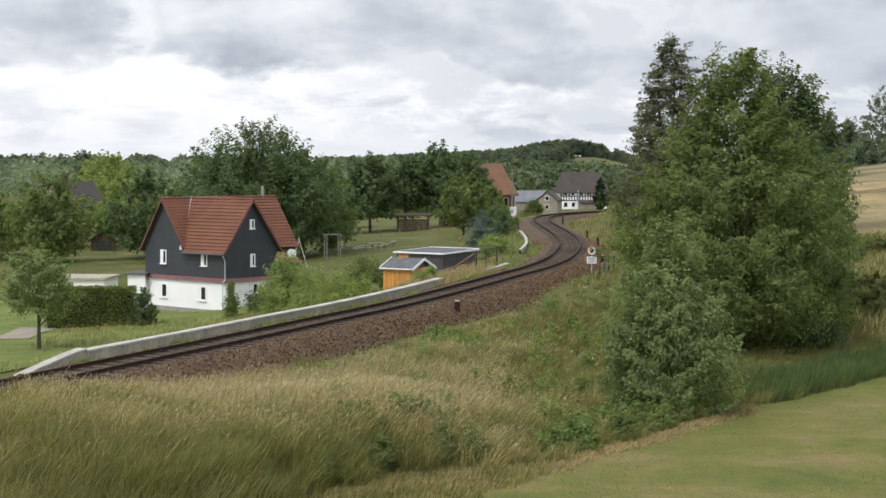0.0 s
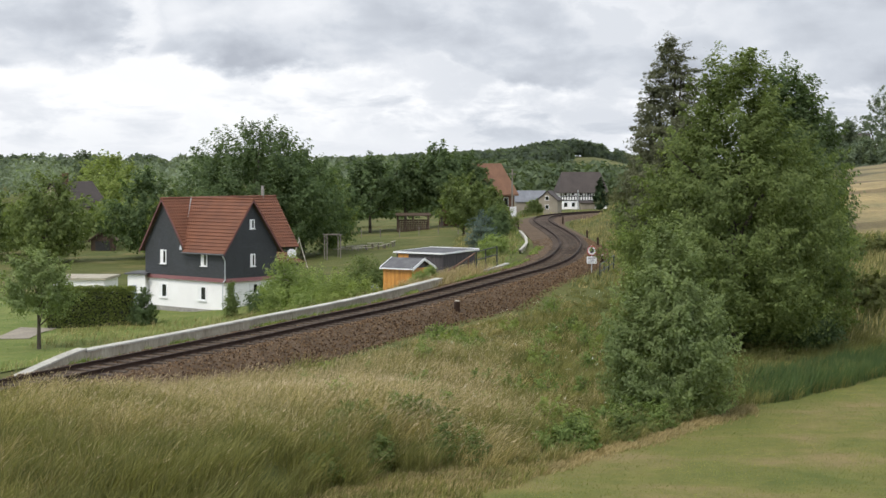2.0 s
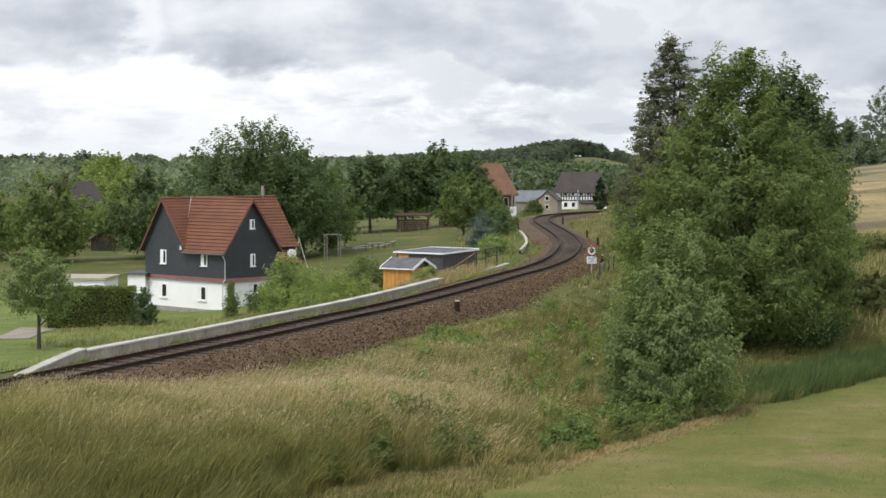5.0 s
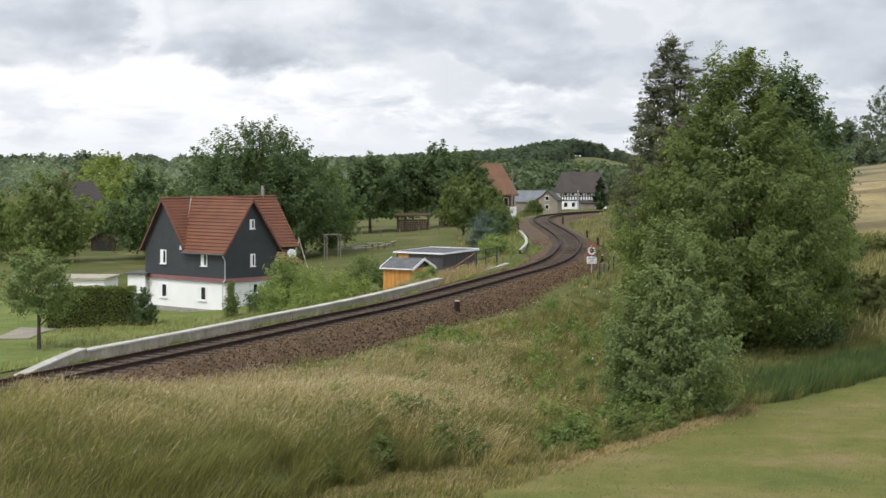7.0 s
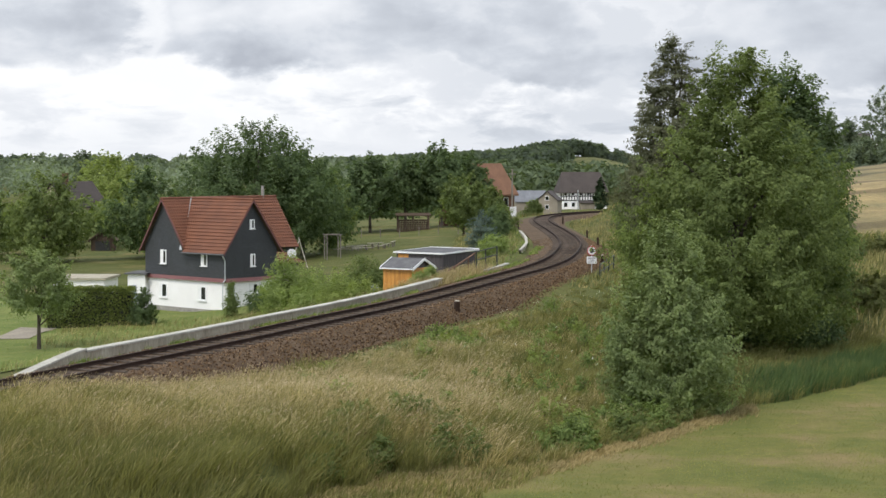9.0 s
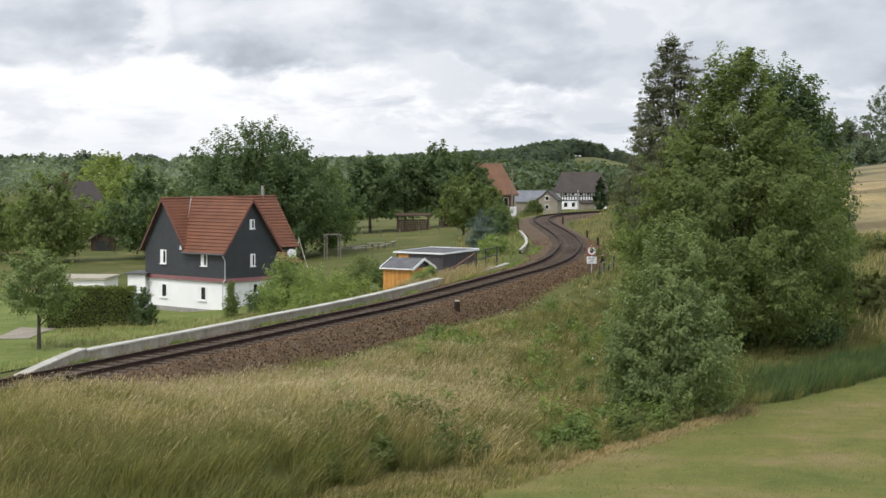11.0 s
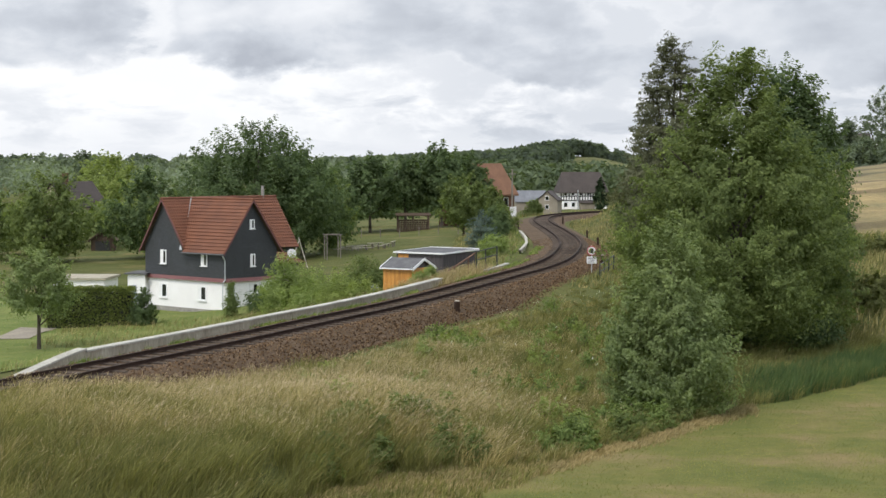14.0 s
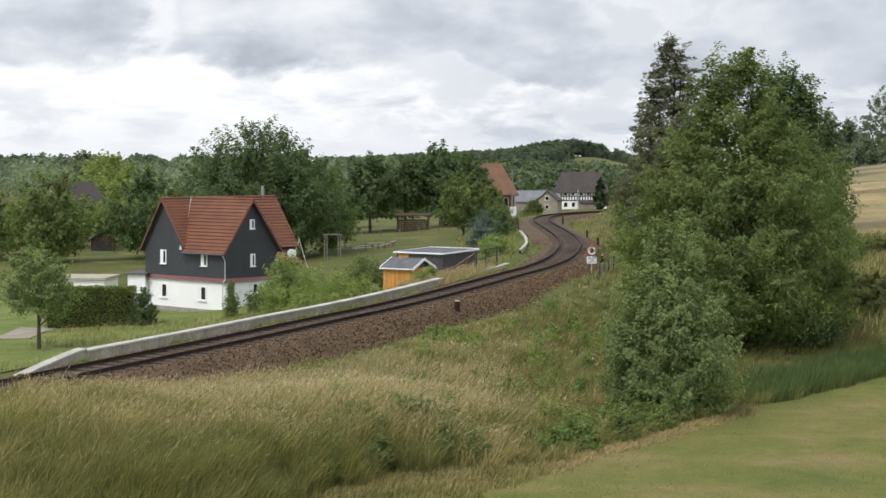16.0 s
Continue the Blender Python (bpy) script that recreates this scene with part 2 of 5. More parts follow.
    return ob


def thing(name, m, label, category, group="", kind=""):
    ob = new(name)
    ob.matrix_world = m
    return tagged(ob, label, category, group, kind)


def box(bm, x0, y0, z0, x1, y1, z1, bevel=0.0):
    c = bmesh.ops.create_cube(bm, size=1.0, matrix=Matrix.LocRotScale(((x0 + x1) / 2, (y0 + y1) / 2, (z0 + z1) / 2), None, (abs(x1 - x0), abs(y1 - y0), abs(z1 - z0))))
    if bevel:
        edges = list({e for v in c["verts"] for e in v.link_edges})
        bmesh.ops.bevel(bm, geom=edges, offset=bevel, segments=1, affect="EDGES")
    return bm


def boxed(name, dims, mat, parent, bevel=0.0, label=""):
    return part(name, box(bmesh.new(), *dims, bevel), mat, parent, label)


def tube(bm, a, b, r0, r1, sides=8):
    a, b = Vector(a), Vector(b)
    d = b - a
    m = Matrix.Translation((a + b) / 2) @ d.to_track_quat("Z", "Y").to_matrix().to_4x4()
    bmesh.ops.create_cone(bm, cap_ends=True, segments=sides, radius1=r0, radius2=r1, depth=d.length, matrix=m)
    return bm


def prism(bm, outline, direction):
    """A closed outline (list of points) pushed along a direction."""
    d = Vector(direction)
    lo = [bm.verts.new(p) for p in outline]
    hi = [bm.verts.new(Vector(p) + d) for p in outline]
    bm.faces.new(lo)
    bm.faces.new(hi[::-1])
    k = len(lo)
    for i in range(k):
        bm.faces.new((lo[i], hi[i], hi[(i + 1) % k], lo[(i + 1) % k]))
    bmesh.ops.recalc_face_normals(bm, faces=bm.faces[:])
    return bm


def ease(a, b, x):
    t = np.clip((x - a) / (b - a), 0, 1)
    return t * t * (3 - 2 * t)


# ---- the line of the railway: centre of the track, top of rail ----
TRACK = [(-31, 12), (-25, 27), (-18.6, 43), (-12.5, 59), (-8.1, 70.4), (-4.4, 80.4), (-0.7, 89.2), (3.6, 99.1), (5.9, 104.3), (7.7, 110.6), (9.1, 121), (9.75, 133.3), (9.9, 148.8), (9.85, 165), (10.3, 177), (11.8, 186.5), (15.5, 196), (24, 208), (38, 220)]


def spline(points, step):
    pts = [np.array(p, float) for p in points]
    pts = [2 * pts[0] - pts[1]] + pts + [2 * pts[-1] - pts[-2]]
    fine = []
    for i in range(1, len(pts) - 2):
        p0, p1, p2, p3 = pts[i - 1:i + 3]
        for t in np.linspace(0, 1, 40, endpoint=False):
            fine.append(0.5 * (2 * p1 + (p2 - p0) * t + (2 * p0 - 5 * p1 + 4 * p2 - p3) * t * t + (3 * p1 - p0 - 3 * p2 + p3) * t ** 3))
    fine = np.array(fine)
    run = np.concatenate([[0], np.cumsum(np.hypot(*np.diff(fine, axis=0).T))])
    s = np.arange(0, run[-1], step)
    return np.stack([np.interp(s, run, fine[:, 0]), np.interp(s, run, fine[:, 1])], 1)


def track_z(y):
    return 1.25 * ease(80, 122, np.asarray(y, float))


LINE = spline(TRACK, 0.5)
TANGENT = np.gradient(LINE, axis=0)
TANGENT /= np.linalg.norm(TANGENT, axis=1)[:, None]
SIDE = np.stack([TANGENT[:, 1], -TANGENT[:, 0]], 1)  # to the right of the line


def beside(x, y):
    """Distance from the track's centre (plus: on the camera's side) and the level of the rails there."""
    x, y = np.atleast_1d(np.asarray(x, float)), np.atleast_1d(np.asarray(y, float))
    s, z = np.empty_like(x), np.empty_like(x)
    for i in range(0, len(x), 4000):
        dx, dy = x[i:i + 4000, None] - LINE[None, :, 0], y[i:i + 4000, None] - LINE[None, :, 1]
        d = dx * dx + dy * dy
        k = d.argmin(1)
        r = np.arange(len(k))
        side = dx[r, k] * SIDE[k, 0] + dy[r, k] * SIDE[k, 1]
        s[i:i + 4000] = np.sqrt(d[r, k]) * np.sign(side)
        z[i:i + 4000] = track_z(LINE[k, 1])
    return s, z


def bumps(x, y, size):
    return np.sin(x / size + 1.3) * np.cos(y / size * 0.83 + 0.4) + 0.5 * np.sin(x / size * 2.1 + y / size * 1.7)


def ground_z(x, y):
    x, y = np.atleast_1d(np.asarray(x, float)), np.atleast_1d(np.asarray(y, float))
    s, zt = beside(x, y)
    bear = x / np.maximum(y, 20)
    # camera's side: a bank below the ballast, the mown meadow, the slope on which the camera stands
    near = np.interp(y, [-60, 0, 12, 36, 60, 90, 150, 260, 420, 700], [9, 5.4, 4.2, -0.7, -1.35, -1.0, -0.4, 1.0, 3.0, 4.0])
    hill = ease(0.13, 0.3, bear) * np.interp(y, [0, 80, 130, 200, 330, 500, 900], [0, 0, 1.0, 2.2, 7.0, 9.0, 12])
    near = near + hill + 1.25 * ease(6.0, 11.0, -x) * ease(30, 42, y) * ease(2.5, 6.5, s + 2.4 * ease(10, 13, -x))
    bend = ease(90, 104, y)
    bank = zt - 0.5 - (0.48 - 0.18 * bend) * np.clip(s - 2.0, 0, 2.1 - 0.8 * bend) - 0.06 * np.maximum(s - 4.1, 0)
    foot = np.interp(x, [-20, -5.5, -3.0, -1.2, 1.2, 3.0], [26, 35, 40, 43.2, 43.6, 45.2])
    near = near + 0.75 * ease(0.3, 3.4, y - foot) * ease(2.4, -1.6, x) * ease(-11, -6, x) * (1 - ease(50, 58, y)) * ease(5, 10, s)
    right = np.maximum(near, bank) + 0.1 * np.exp(-2 * np.abs(near - bank))
    cut = ease(150, 185, y) * ease(3.5, 9, s) * (1 - ease(230, 330, y)) * 2.6
    right = np.where(y < 250, right, near) + cut
    # the valley beyond the track
    floor = np.interp(bear, [-0.3, -0.15, -0.05, 0.0, 0.05, 0.09], [-5.6, -5.0, -3.2, -2.4, -2.2, -2.0])
    floor = floor + (-6.5 - floor) * ease(260, 420, y)
    shoulder = zt - 0.35
    left = shoulder + (floor - shoulder) * ease(3.2, 13, -s)
    z = np.where(s > 0, right, left)
    z = np.where((s > -3.0) & (s < 2.0), zt - 0.5, z)
    # beyond the village
    far = -6.5 + ease(420, 900, y) * 2
    wooded = 15 * np.exp(-((x - 108) / 44) ** 2) + 6 * np.exp(-((x - 25) / 70) ** 2)
    far = far + 3.2 * np.exp(-((x - 118) / 26) ** 2 - ((y - 1240) / 110) ** 2) + wooded * ease(900, 1500, y) + 3 * ease(1400, 4500, y)
    eastern = 6 * ease(0.12, 0.28, bear) * ease(300, 600, y)
    w = ease(230, 420, y) * (1 - ease(0.1, 0.2, bear) * (1 - ease(500, 800, y)))
    z = z * (1 - w) + (far + eastern) * w
    rough = np.clip((np.abs(s) - 3) / 6, 0, 1)
    return z + rough * (0.06 * bumps(x, y, 2.3) + 0.1 * bumps(x, y, 9.0))


def gz(x, y):
    return float(ground_z(x, y)[0])


def make_ground():
    ys = np.concatenate([np.arange(-300, -20, 20), np.arange(-20, 34, 2.0), np.arange(34, 130, 0.9), np.arange(130, 260, 2.0), np.geomspace(260, 4800, 90)])
    ts = np.concatenate([np.linspace(-6, -1.15, 22), np.linspace(-1.1, 1.1, 170), np.linspace(1.15, 6, 22)])
    tt, yy = np.meshgrid(ts, ys)
    xx = tt * (np.abs(yy) + 12) * 0.28
    zz = ground_z(xx.ravel(), yy.ravel())
    verts = np.stack([xx.ravel(), yy.ravel(), zz], 1)
    r, c = len(ys), len(ts)
    i = (np.arange(r - 1)[:, None] * c + np.arange(c - 1)[None]).ravel()
    raw_ob = raw("ground", verts, np.stack([i, i + 1, i + c + 1, i + c], 1), "meadow", smooth=True)
    tagged(raw_ob, "grassy ground with mown meadow and rough banks", "ground", kind="structure")


make_ground()


# ---- sky with drifting cloud ----
def cloud_material():
    m, n, l, b = material("cloud_cover")
    n.remove(b)
    uv = n.new("ShaderNodeUVMap")
    uv.uv_map = "sky"

    def layer(scale, stretch, shift, detail, rough, warp=0.0):
        mp, tx = n.new("ShaderNodeMapping"), n.new("ShaderNodeTexNoise")
        mp.inputs["Scale"].default_value, mp.inputs["Location"].default_value = stretch, shift
        tx.inputs["Scale"].default_value, tx.inputs["Detail"].default_value, tx.inputs["Roughness"].default_value = scale, detail, rough
        tx.inputs["Distortion"].default_value = warp
        l.new(uv.outputs[0], mp.inputs["Vector"])
        l.new(mp.outputs[0], tx.inputs["Vector"])
        return tx.outputs["Fac"]

    def calc(op, a, c):
        k = n.new("ShaderNodeMath")
        k.operation = op
        for i, v in enumerate((a, c)):
            if isinstance(v, bpy.types.NodeSocket):
                l.new(v, k.inputs[i])
            else:
                k.inputs[i].default_value = v
        return k.outputs[0]

    def spread(x, a, b, lo, hi, smooth=True):
        k = n.new("ShaderNodeMapRange")
        k.interpolation_type = "SMOOTHSTEP" if smooth else "LINEAR"
        for i, v in enumerate((x, a, b, lo, hi)):
            if isinstance(v, bpy.types.NodeSocket):
                l.new(v, k.inputs[i])
            else:
                k.inputs[i].default_value = v
        return k.outputs[0]

    sep = n.new("ShaderNodeSeparateXYZ")
    l.new(uv.outputs[0], sep.inputs[0])
    across, up = sep.outputs["X"], sep.outputs["Y"]
    # across: degrees to the right, up: degrees over the horizon
    heap = layer(1.0, (0.34, 0.6, 1), (1.7, 5.2, 0), 10, 0.55, 0.1)
    roll = layer(1.0, (0.14, 0.4, 1), (3.1, 0.4, 0), 3, 0.5, 0.3)
    lobe = layer(1.0, (0.42, 0.72, 1), (9.4, 3.3, 0), 9, 0.57, 0.15)
    wisp = layer(1.0, (0.3, 0.95, 1), (7.7, 2.6, 0), 8, 0.58, 0.3)
    # the grey deck: its base lies high over the valley and sinks towards the hill
    base = calc("SUBTRACT", spread(across, -2.0, 6.5, 2.95, 1.9), calc("MULTIPLY", calc("SUBTRACT", heap, 0.5), 2.6))
    over = calc("SUBTRACT", up, base)
    deck = spread(over, -0.12, 0.5, 0.0, 1.0)
    belly = spread(over, 0.3, 2.0, 1.0, 0.55)
    rent = spread(calc("ABSOLUTE", calc("ADD", across, calc("ADD", 10.0, calc("MULTIPLY", calc("SUBTRACT", lobe, 0.5), 4.0))), 0.0), 0.1, 1.0, 0.35, 1.0)
    thick = calc("MULTIPLY", calc("MULTIPLY", deck, rent), calc("ADD", calc("MULTIPLY", belly, 0.55), calc("MULTIPLY", spread(roll, 0.35, 0.65, 0.0, 0.55), 1.0)))
    thick = calc("MULTIPLY", thick, spread(lobe, 0.3, 0.7, 1.0, 0.5))
    # small flat clouds under it
    low_band = calc("MULTIPLY", spread(up, 0.3, 1.0, 0.35, 1.0), spread(up, 2.0, 3.0, 1.0, 0.15))
    streak = calc("MULTIPLY", spread(wisp, 0.4, 0.68, 0.0, 1.0), low_band)
    streak = calc("MULTIPLY", streak, spread(across, -8.0, 1.0, 0.3, 0.6))
    puffs = calc("MULTIPLY", calc("MULTIPLY", spread(lobe, 0.36, 0.6, 0.0, 0.42), spread(across, -7.0, 2.0, 0.2, 1.0)), spread(up, 0.5, 1.6, 0.4, 1.0))
    haze = spread(up, 0.2, 2.0, 0.16, 0.0)
    thick = calc("ADD", thick, calc("MULTIPLY", deck, spread(across, 3.0, 12.0, 0.0, 0.16)))
    f = calc("ADD", calc("MAXIMUM", thick, calc("MAXIMUM", streak, puffs)), haze)
    col = ramp(n, l, f, [(0.0, (1.02, 1.03, 1.04)), (0.22, (0.84, 0.865, 0.91)), (0.55, (0.635, 0.675, 0.74)), (1.0, (0.47, 0.505, 0.57))])
    em = n.new("ShaderNodeEmission")
    l.new(col, em.inputs["Color"])
    em.inputs["Strength"].default_value = 1.0
    l.new(em.outputs[0], n["Material Output"].inputs["Surface"])
    return m


M["cloud_cover"] = cloud_material()


def make_sky():
    ups = np.concatenate([np.linspace(-2.5, 1.5, 9), np.linspace(1.6, 9, 40)])
    across = np.linspace(-32, 32, 65)
    verts, uvs = [], []
    for e in ups:
        r = 4700 if e <= 1.5 else 4700 * 1.5 / e
        for a in across:
            ra, re = radians(a), radians(e)
            verts.append((r * math.sin(ra) * math.cos(re), r * math.cos(ra) * math.cos(re), 7.2 + r * math.sin(re)))
            uvs.append((a, e))
    c = len(across)
    faces = [(i * c + j, i * c + j + 1, (i + 1) * c + j + 1, (i + 1) * c + j) for i in range(len(ups) - 1) for j in range(c - 1)]
    ob = raw("backdrop", verts, faces, "cloud_cover", smooth=True)
    layer = ob.data.uv_layers.new(name="sky")
    layer.data.foreach_set("uv", np.array([uvs[v] for f in faces for v in f], dtype=np.float32).ravel())
    return tagged(ob, "broken grey and white cloud drifting over the horizon", "sky", kind="structure")


SKY = make_sky()


# ---- railway ----
def sweep(name, line_s0, line_s1, outline, mat, parent=None, z_of=None, closed=True, smooth=False):
    """An outline of (offset to the right, height above rail level) carried along the track between two runs."""
    a, b = int(line_s0 / 0.5), min(int(line_s1 / 0.5), len(LINE) - 1)
    k = len(outline)
    verts, faces = [], []
    for i in range(a, b):
        p, sd = LINE[i], SIDE[i]
        z = float(track_z(p[1]))
        for o, h in outline:
            verts.append((p[0] + sd[0] * o, p[1] + sd[1] * o, z + h))
    for i in range(b - a - 1):
        for j in range(k if closed else k - 1):
            q = (j + 1) % k
            faces.append((i * k + j, i * k + q, (i + 1) * k + q, (i + 1) * k + j))
    return raw(name, verts, faces, mat, parent, smooth)


def run_at(y):
    """Run along the line at which it reaches a given y."""
    return float(np.interp(y, LINE[:, 1], np.arange(len(LINE)) * 0.5))


def make_railway():
    ob = sweep("ballast", 0, 400, [(-2.7, -0.42), (-1.9, -0.23), (-1.35, -0.205), (1.35, -0.205), (1.8, -0.28), (2.6, -0.7), (4.1, -1.44), (4.1, -1.9), (-2.7, -1.5)], "ballast", smooth=False)
    tagged(ob, "rust-brown crushed stone ballast bed under the track", "ballast", kind="structure")
    track = thing("railway_track", pose(0, 0, 0), "single railway track of rusty rails curving on sleepers", "track")
    profile = [(-0.07, -0.15), (0.07, -0.15), (0.07, -0.135), (0.022, -0.115), (0.022, -0.05), (0.037, -0.04), (0.037, -0.002), (-0.037, -0.002), (-0.037, -0.04), (-0.022, -0.05), (-0.022, -0.115), (-0.07, -0.135)]
    for side in (-0.753, 0.753):
        rail = sweep("rail", 0, 400, [(side + o, h) for o, h in profile], "rail", track)
        sweep("running_surface", 0, 400, [(side - 0.03, -0.001), (side + 0.03, -0.001), (side + 0.026, 0.004), (side - 0.026, 0.004)], "rail_top", rail)
    # sleepers, one by one where the line passes before the camera
    bm = box(bmesh.new(), -1.3, -0.13, -0.3, 1.3, 0.13, -0.152, 0.015)
    me = bpy.data.meshes.new("sleeper")
    bm.to_mesh(me)
    bm.free()
    me.materials.append(M["sleeper"])
    step = 0.88
    for k in range(int(run_at(52) / step), int(run_at(196) / step)):
        i = k * step / 0.5
        j = int(i)
        p = LINE[j] + (LINE[j + 1] - LINE[j]) * (i - j)
        ob = new("sleeper", me)
        ob.matrix_world = pose(p[0], p[1], float(track_z(p[1])), 0, 0, math.degrees(math.atan2(SIDE[j][1], SIDE[j][0])) + random.uniform(-1, 1))
        ob.parent = track
    # loose stones over the bed
    rng = np.random.default_rng(3)
    count = 21000
    i = rng.integers(int(run_at(52) / 0.5), int(run_at(135) / 0.5), count)
    o = np.where(rng.random(count) < 0.82, rng.uniform(1.3, 4.2, count), rng.uniform(-2.7, 1.3, count))
    o = np.where(o > 1.3, 1.3 + (o - 1.3) * (1 - 0.45 * ease(88, 103, LINE[i][:, 1])), o)
    h = np.interp(o, [-2.7, -1.9, -1.3, 1.3, 1.75, 2.6, 4.1, 4.3], [-0.4, -0.22, -0.2, -0.2, -0.245, -0.66, -1.4, -1.5])
    jig = rng.uniform(-0.5, 0.5, (count, 1)) * TANGENT[i] * 0.5
    centre = np.concatenate([LINE[i] + SIDE[i] * o[:, None] + jig, (track_z(LINE[i][:, 1]) + h)[:, None]], 1)
    size = rng.uniform(0.025, 0.05, (count, 1, 1))
    octa = np.array([(1, 0, 0), (-1, 0, 0), (0, 1, 0), (0, -1, 0), (0, 0, 1), (0, 0, -1)], float)
    verts = centre[:, None] + octa[None] * size * rng.uniform(0.6, 1.4, (count, 6, 1))
    tri = np.array([(0, 2, 4), (2, 1, 4), (1, 3, 4), (3, 0, 4), (2, 0, 5), (1, 2, 5), (3, 1, 5), (0, 3, 5)])
    faces = (tri[None] + (np.arange(count) * 6)[:, None, None]).reshape(-1, 3)
    ob = raw("gravel", verts.reshape(-1, 3), faces, "stone_loose")
    tagged(ob, "loose rust-stained ballast stones beside the rails", "gravel", kind="stuff")


def stones():
    m, n, l, b = material("stone_loose")
    geo = n.new("ShaderNodeNewGeometry")
    col = ramp(n, l, geo.outputs["Random Per Island"], [(0.0, (0.03, 0.017, 0.01)), (0.5, (0.112, 0.07, 0.037)), (0.85, (0.185, 0.12, 0.068)), (1.0, (0.22, 0.165, 0.115))])
    l.new(col, b.inputs["Base Color"])
    b.inputs["Roughness"].default_value, b.inputs["Specular IOR Level"].default_value = 0.95, 0.12
    return m


M["stone_loose"] = stones()
make_railway()


def make_parapets():
    """Low concrete walls along the valley side of the line."""
    def wall(y0, y1, off, top, label, half=0.17):
        w = thing("parapet_wall", pose(0, 0, 0), label, "wall", "parapets", "structure")
        a, b = run_at(y0), run_at(y1)
        length = 4.0
        k = max(1, round((b - a) / length))
        for i in range(k):
            s0, s1 = a + (b - a) * i / k, a + (b - a) * (i + 1) / k
            sweep("block", s0, s1 + 0.5, [(off - half, -1.8), (off + half, -1.8), (off + half, top - 0.07), (off - half, top - 0.07)], "concrete", w)
            sweep("coping", s0, s1 + 0.5, [(off - half - 0.05, top - 0.068), (off + half + 0.05, top - 0.068), (off + half + 0.04, top), (off - half - 0.04, top)], "coping", w)
        return w
    first = wall(63.0, 96.4, -2.75, 0.07, "long low weathered concrete wall beside the track")
    wall(102.2, 106.4, -2.65, -0.1, "short low concrete kerb wall beside the track", 0.09)
    wall(116.0, 146.0, -3.25, -0.04, "curved low concrete wall beside the bend", 0.05)
    # the wing at its end dips into the bank
    a, b = int(run_at(57.0) / 0.5), int(run_at(63.0) / 0.5) + 1
    verts, faces, cap = [], [], []
    for i in range(a, b):
        f = (i - a) / (b - a - 1)
        top = 0.07 - 0.95 * (1 - f) ** 1.2
        for o, h in ((-2.92, -1.9), (-2.58, -1.9), (-2.58, top), (-2.92, top)):
            q = LINE[i] + SIDE[i] * o
            verts.append((q[0], q[1], h))
        for o, h in ((-2.97, top + 0.002), (-2.53, top + 0.002), (-2.54, top + 0.07), (-2.96, top + 0.07)):
            q = LINE[i] + SIDE[i] * o
            cap.append((q[0], q[1], h))
    k = b - a
    faces = [(i * 4 + j, i * 4 + (j + 1) % 4, (i + 1) * 4 + (j + 1) % 4, (i + 1) * 4 + j) for i in range(k - 1) for j in range(4)] + [(0, 1, 2, 3)]
    raw("wing", verts, faces, "concrete", first)
    raw("coping", cap, faces, "coping", first)


M["coping"] = surface("coping", (0.3, 0.285, 0.245), (0.5, 0.485, 0.43), 0.9, 0.85, 12, 0.3, 0.01)
make_parapets()


# ---- plants ----
def leaf_mesh(centres, size, rng, up=0.35, slim=0.55, simple=False, outward=None):
    """Small bent leaves at the given centres, facing up and, where given, out of the crown."""
    k = len(centres)
    nrm = rng.normal(size=(k, 3))
    if outward is None:
        nrm[:, 2] = np.abs(nrm[:, 2]) + up
    else:
        nrm = 0.42 * nrm + outward + np.array([0, 0, up])
    nrm /= np.linalg.norm(nrm, axis=1)[:, None]
    t = np.cross(nrm, rng.normal(size=(k, 3)))
    t /= np.linalg.norm(t, axis=1)[:, None]
    u = np.cross(nrm, t)
    s = size * rng.uniform(0.6, 1.35, (k, 1))
    if simple:
        v = np.stack([centres - t * s * 0.9 - u * s * slim, centres + t * s * 0.9 - u * s * slim, centres + u * s * slim * 1.7], 1)
        return v.reshape(-1, 3), np.arange(3 * k).reshape(-1, 3)
    v = np.stack([centres - t * s, centres + u * s * slim - nrm * s * 0.15, centres + t * s, centres - u * s * slim - nrm * s * 0.15], 1)
    return v.reshape(-1, 3), np.arange(4 * k).reshape(-1, 4)


PROFILE = {
    "spire": ([0, 0.12, 0.33, 0.5, 0.68, 0.84, 0.94, 1.0], [0.72, 0.92, 1.0, 0.9, 0.58, 0.31, 0.24, 0.15]),
    "full": ([0, 0.12, 0.33, 0.5, 0.68, 0.84, 0.94, 1.0], [0.8, 0.95, 1.0, 0.95, 0.72, 0.5, 0.36, 0.16]),
    "larch": ([0, 0.06, 0.3, 0.6, 0.8, 0.92, 1.0], [0.7, 1.0, 0.95, 0.75, 0.47, 0.27, 0.08]),
    "round": ([0, 0.12, 0.35, 0.6, 0.82, 1.0], [0.45, 0.8, 1.0, 0.92, 0.65, 0.12]),
    "oval": ([0, 0.1, 0.35, 0.6, 0.85, 1.0], [0.5, 0.8, 1.0, 0.8, 0.42, 0.05]),
    "young": ([0, 0.1, 0.3, 0.6, 0.85, 1.0], [0.72, 0.95, 1.0, 0.74, 0.36, 0.06]),
    "cone": ([0, 0.06, 0.3, 0.6, 0.85, 1.0], [0.7, 1.0, 0.78, 0.45, 0.18, 0.02]),
    "dome": ([0, 0.15, 0.4, 0.7, 0.9, 1.0], [0.95, 1.0, 0.95, 0.75, 0.45, 0.1]),
}


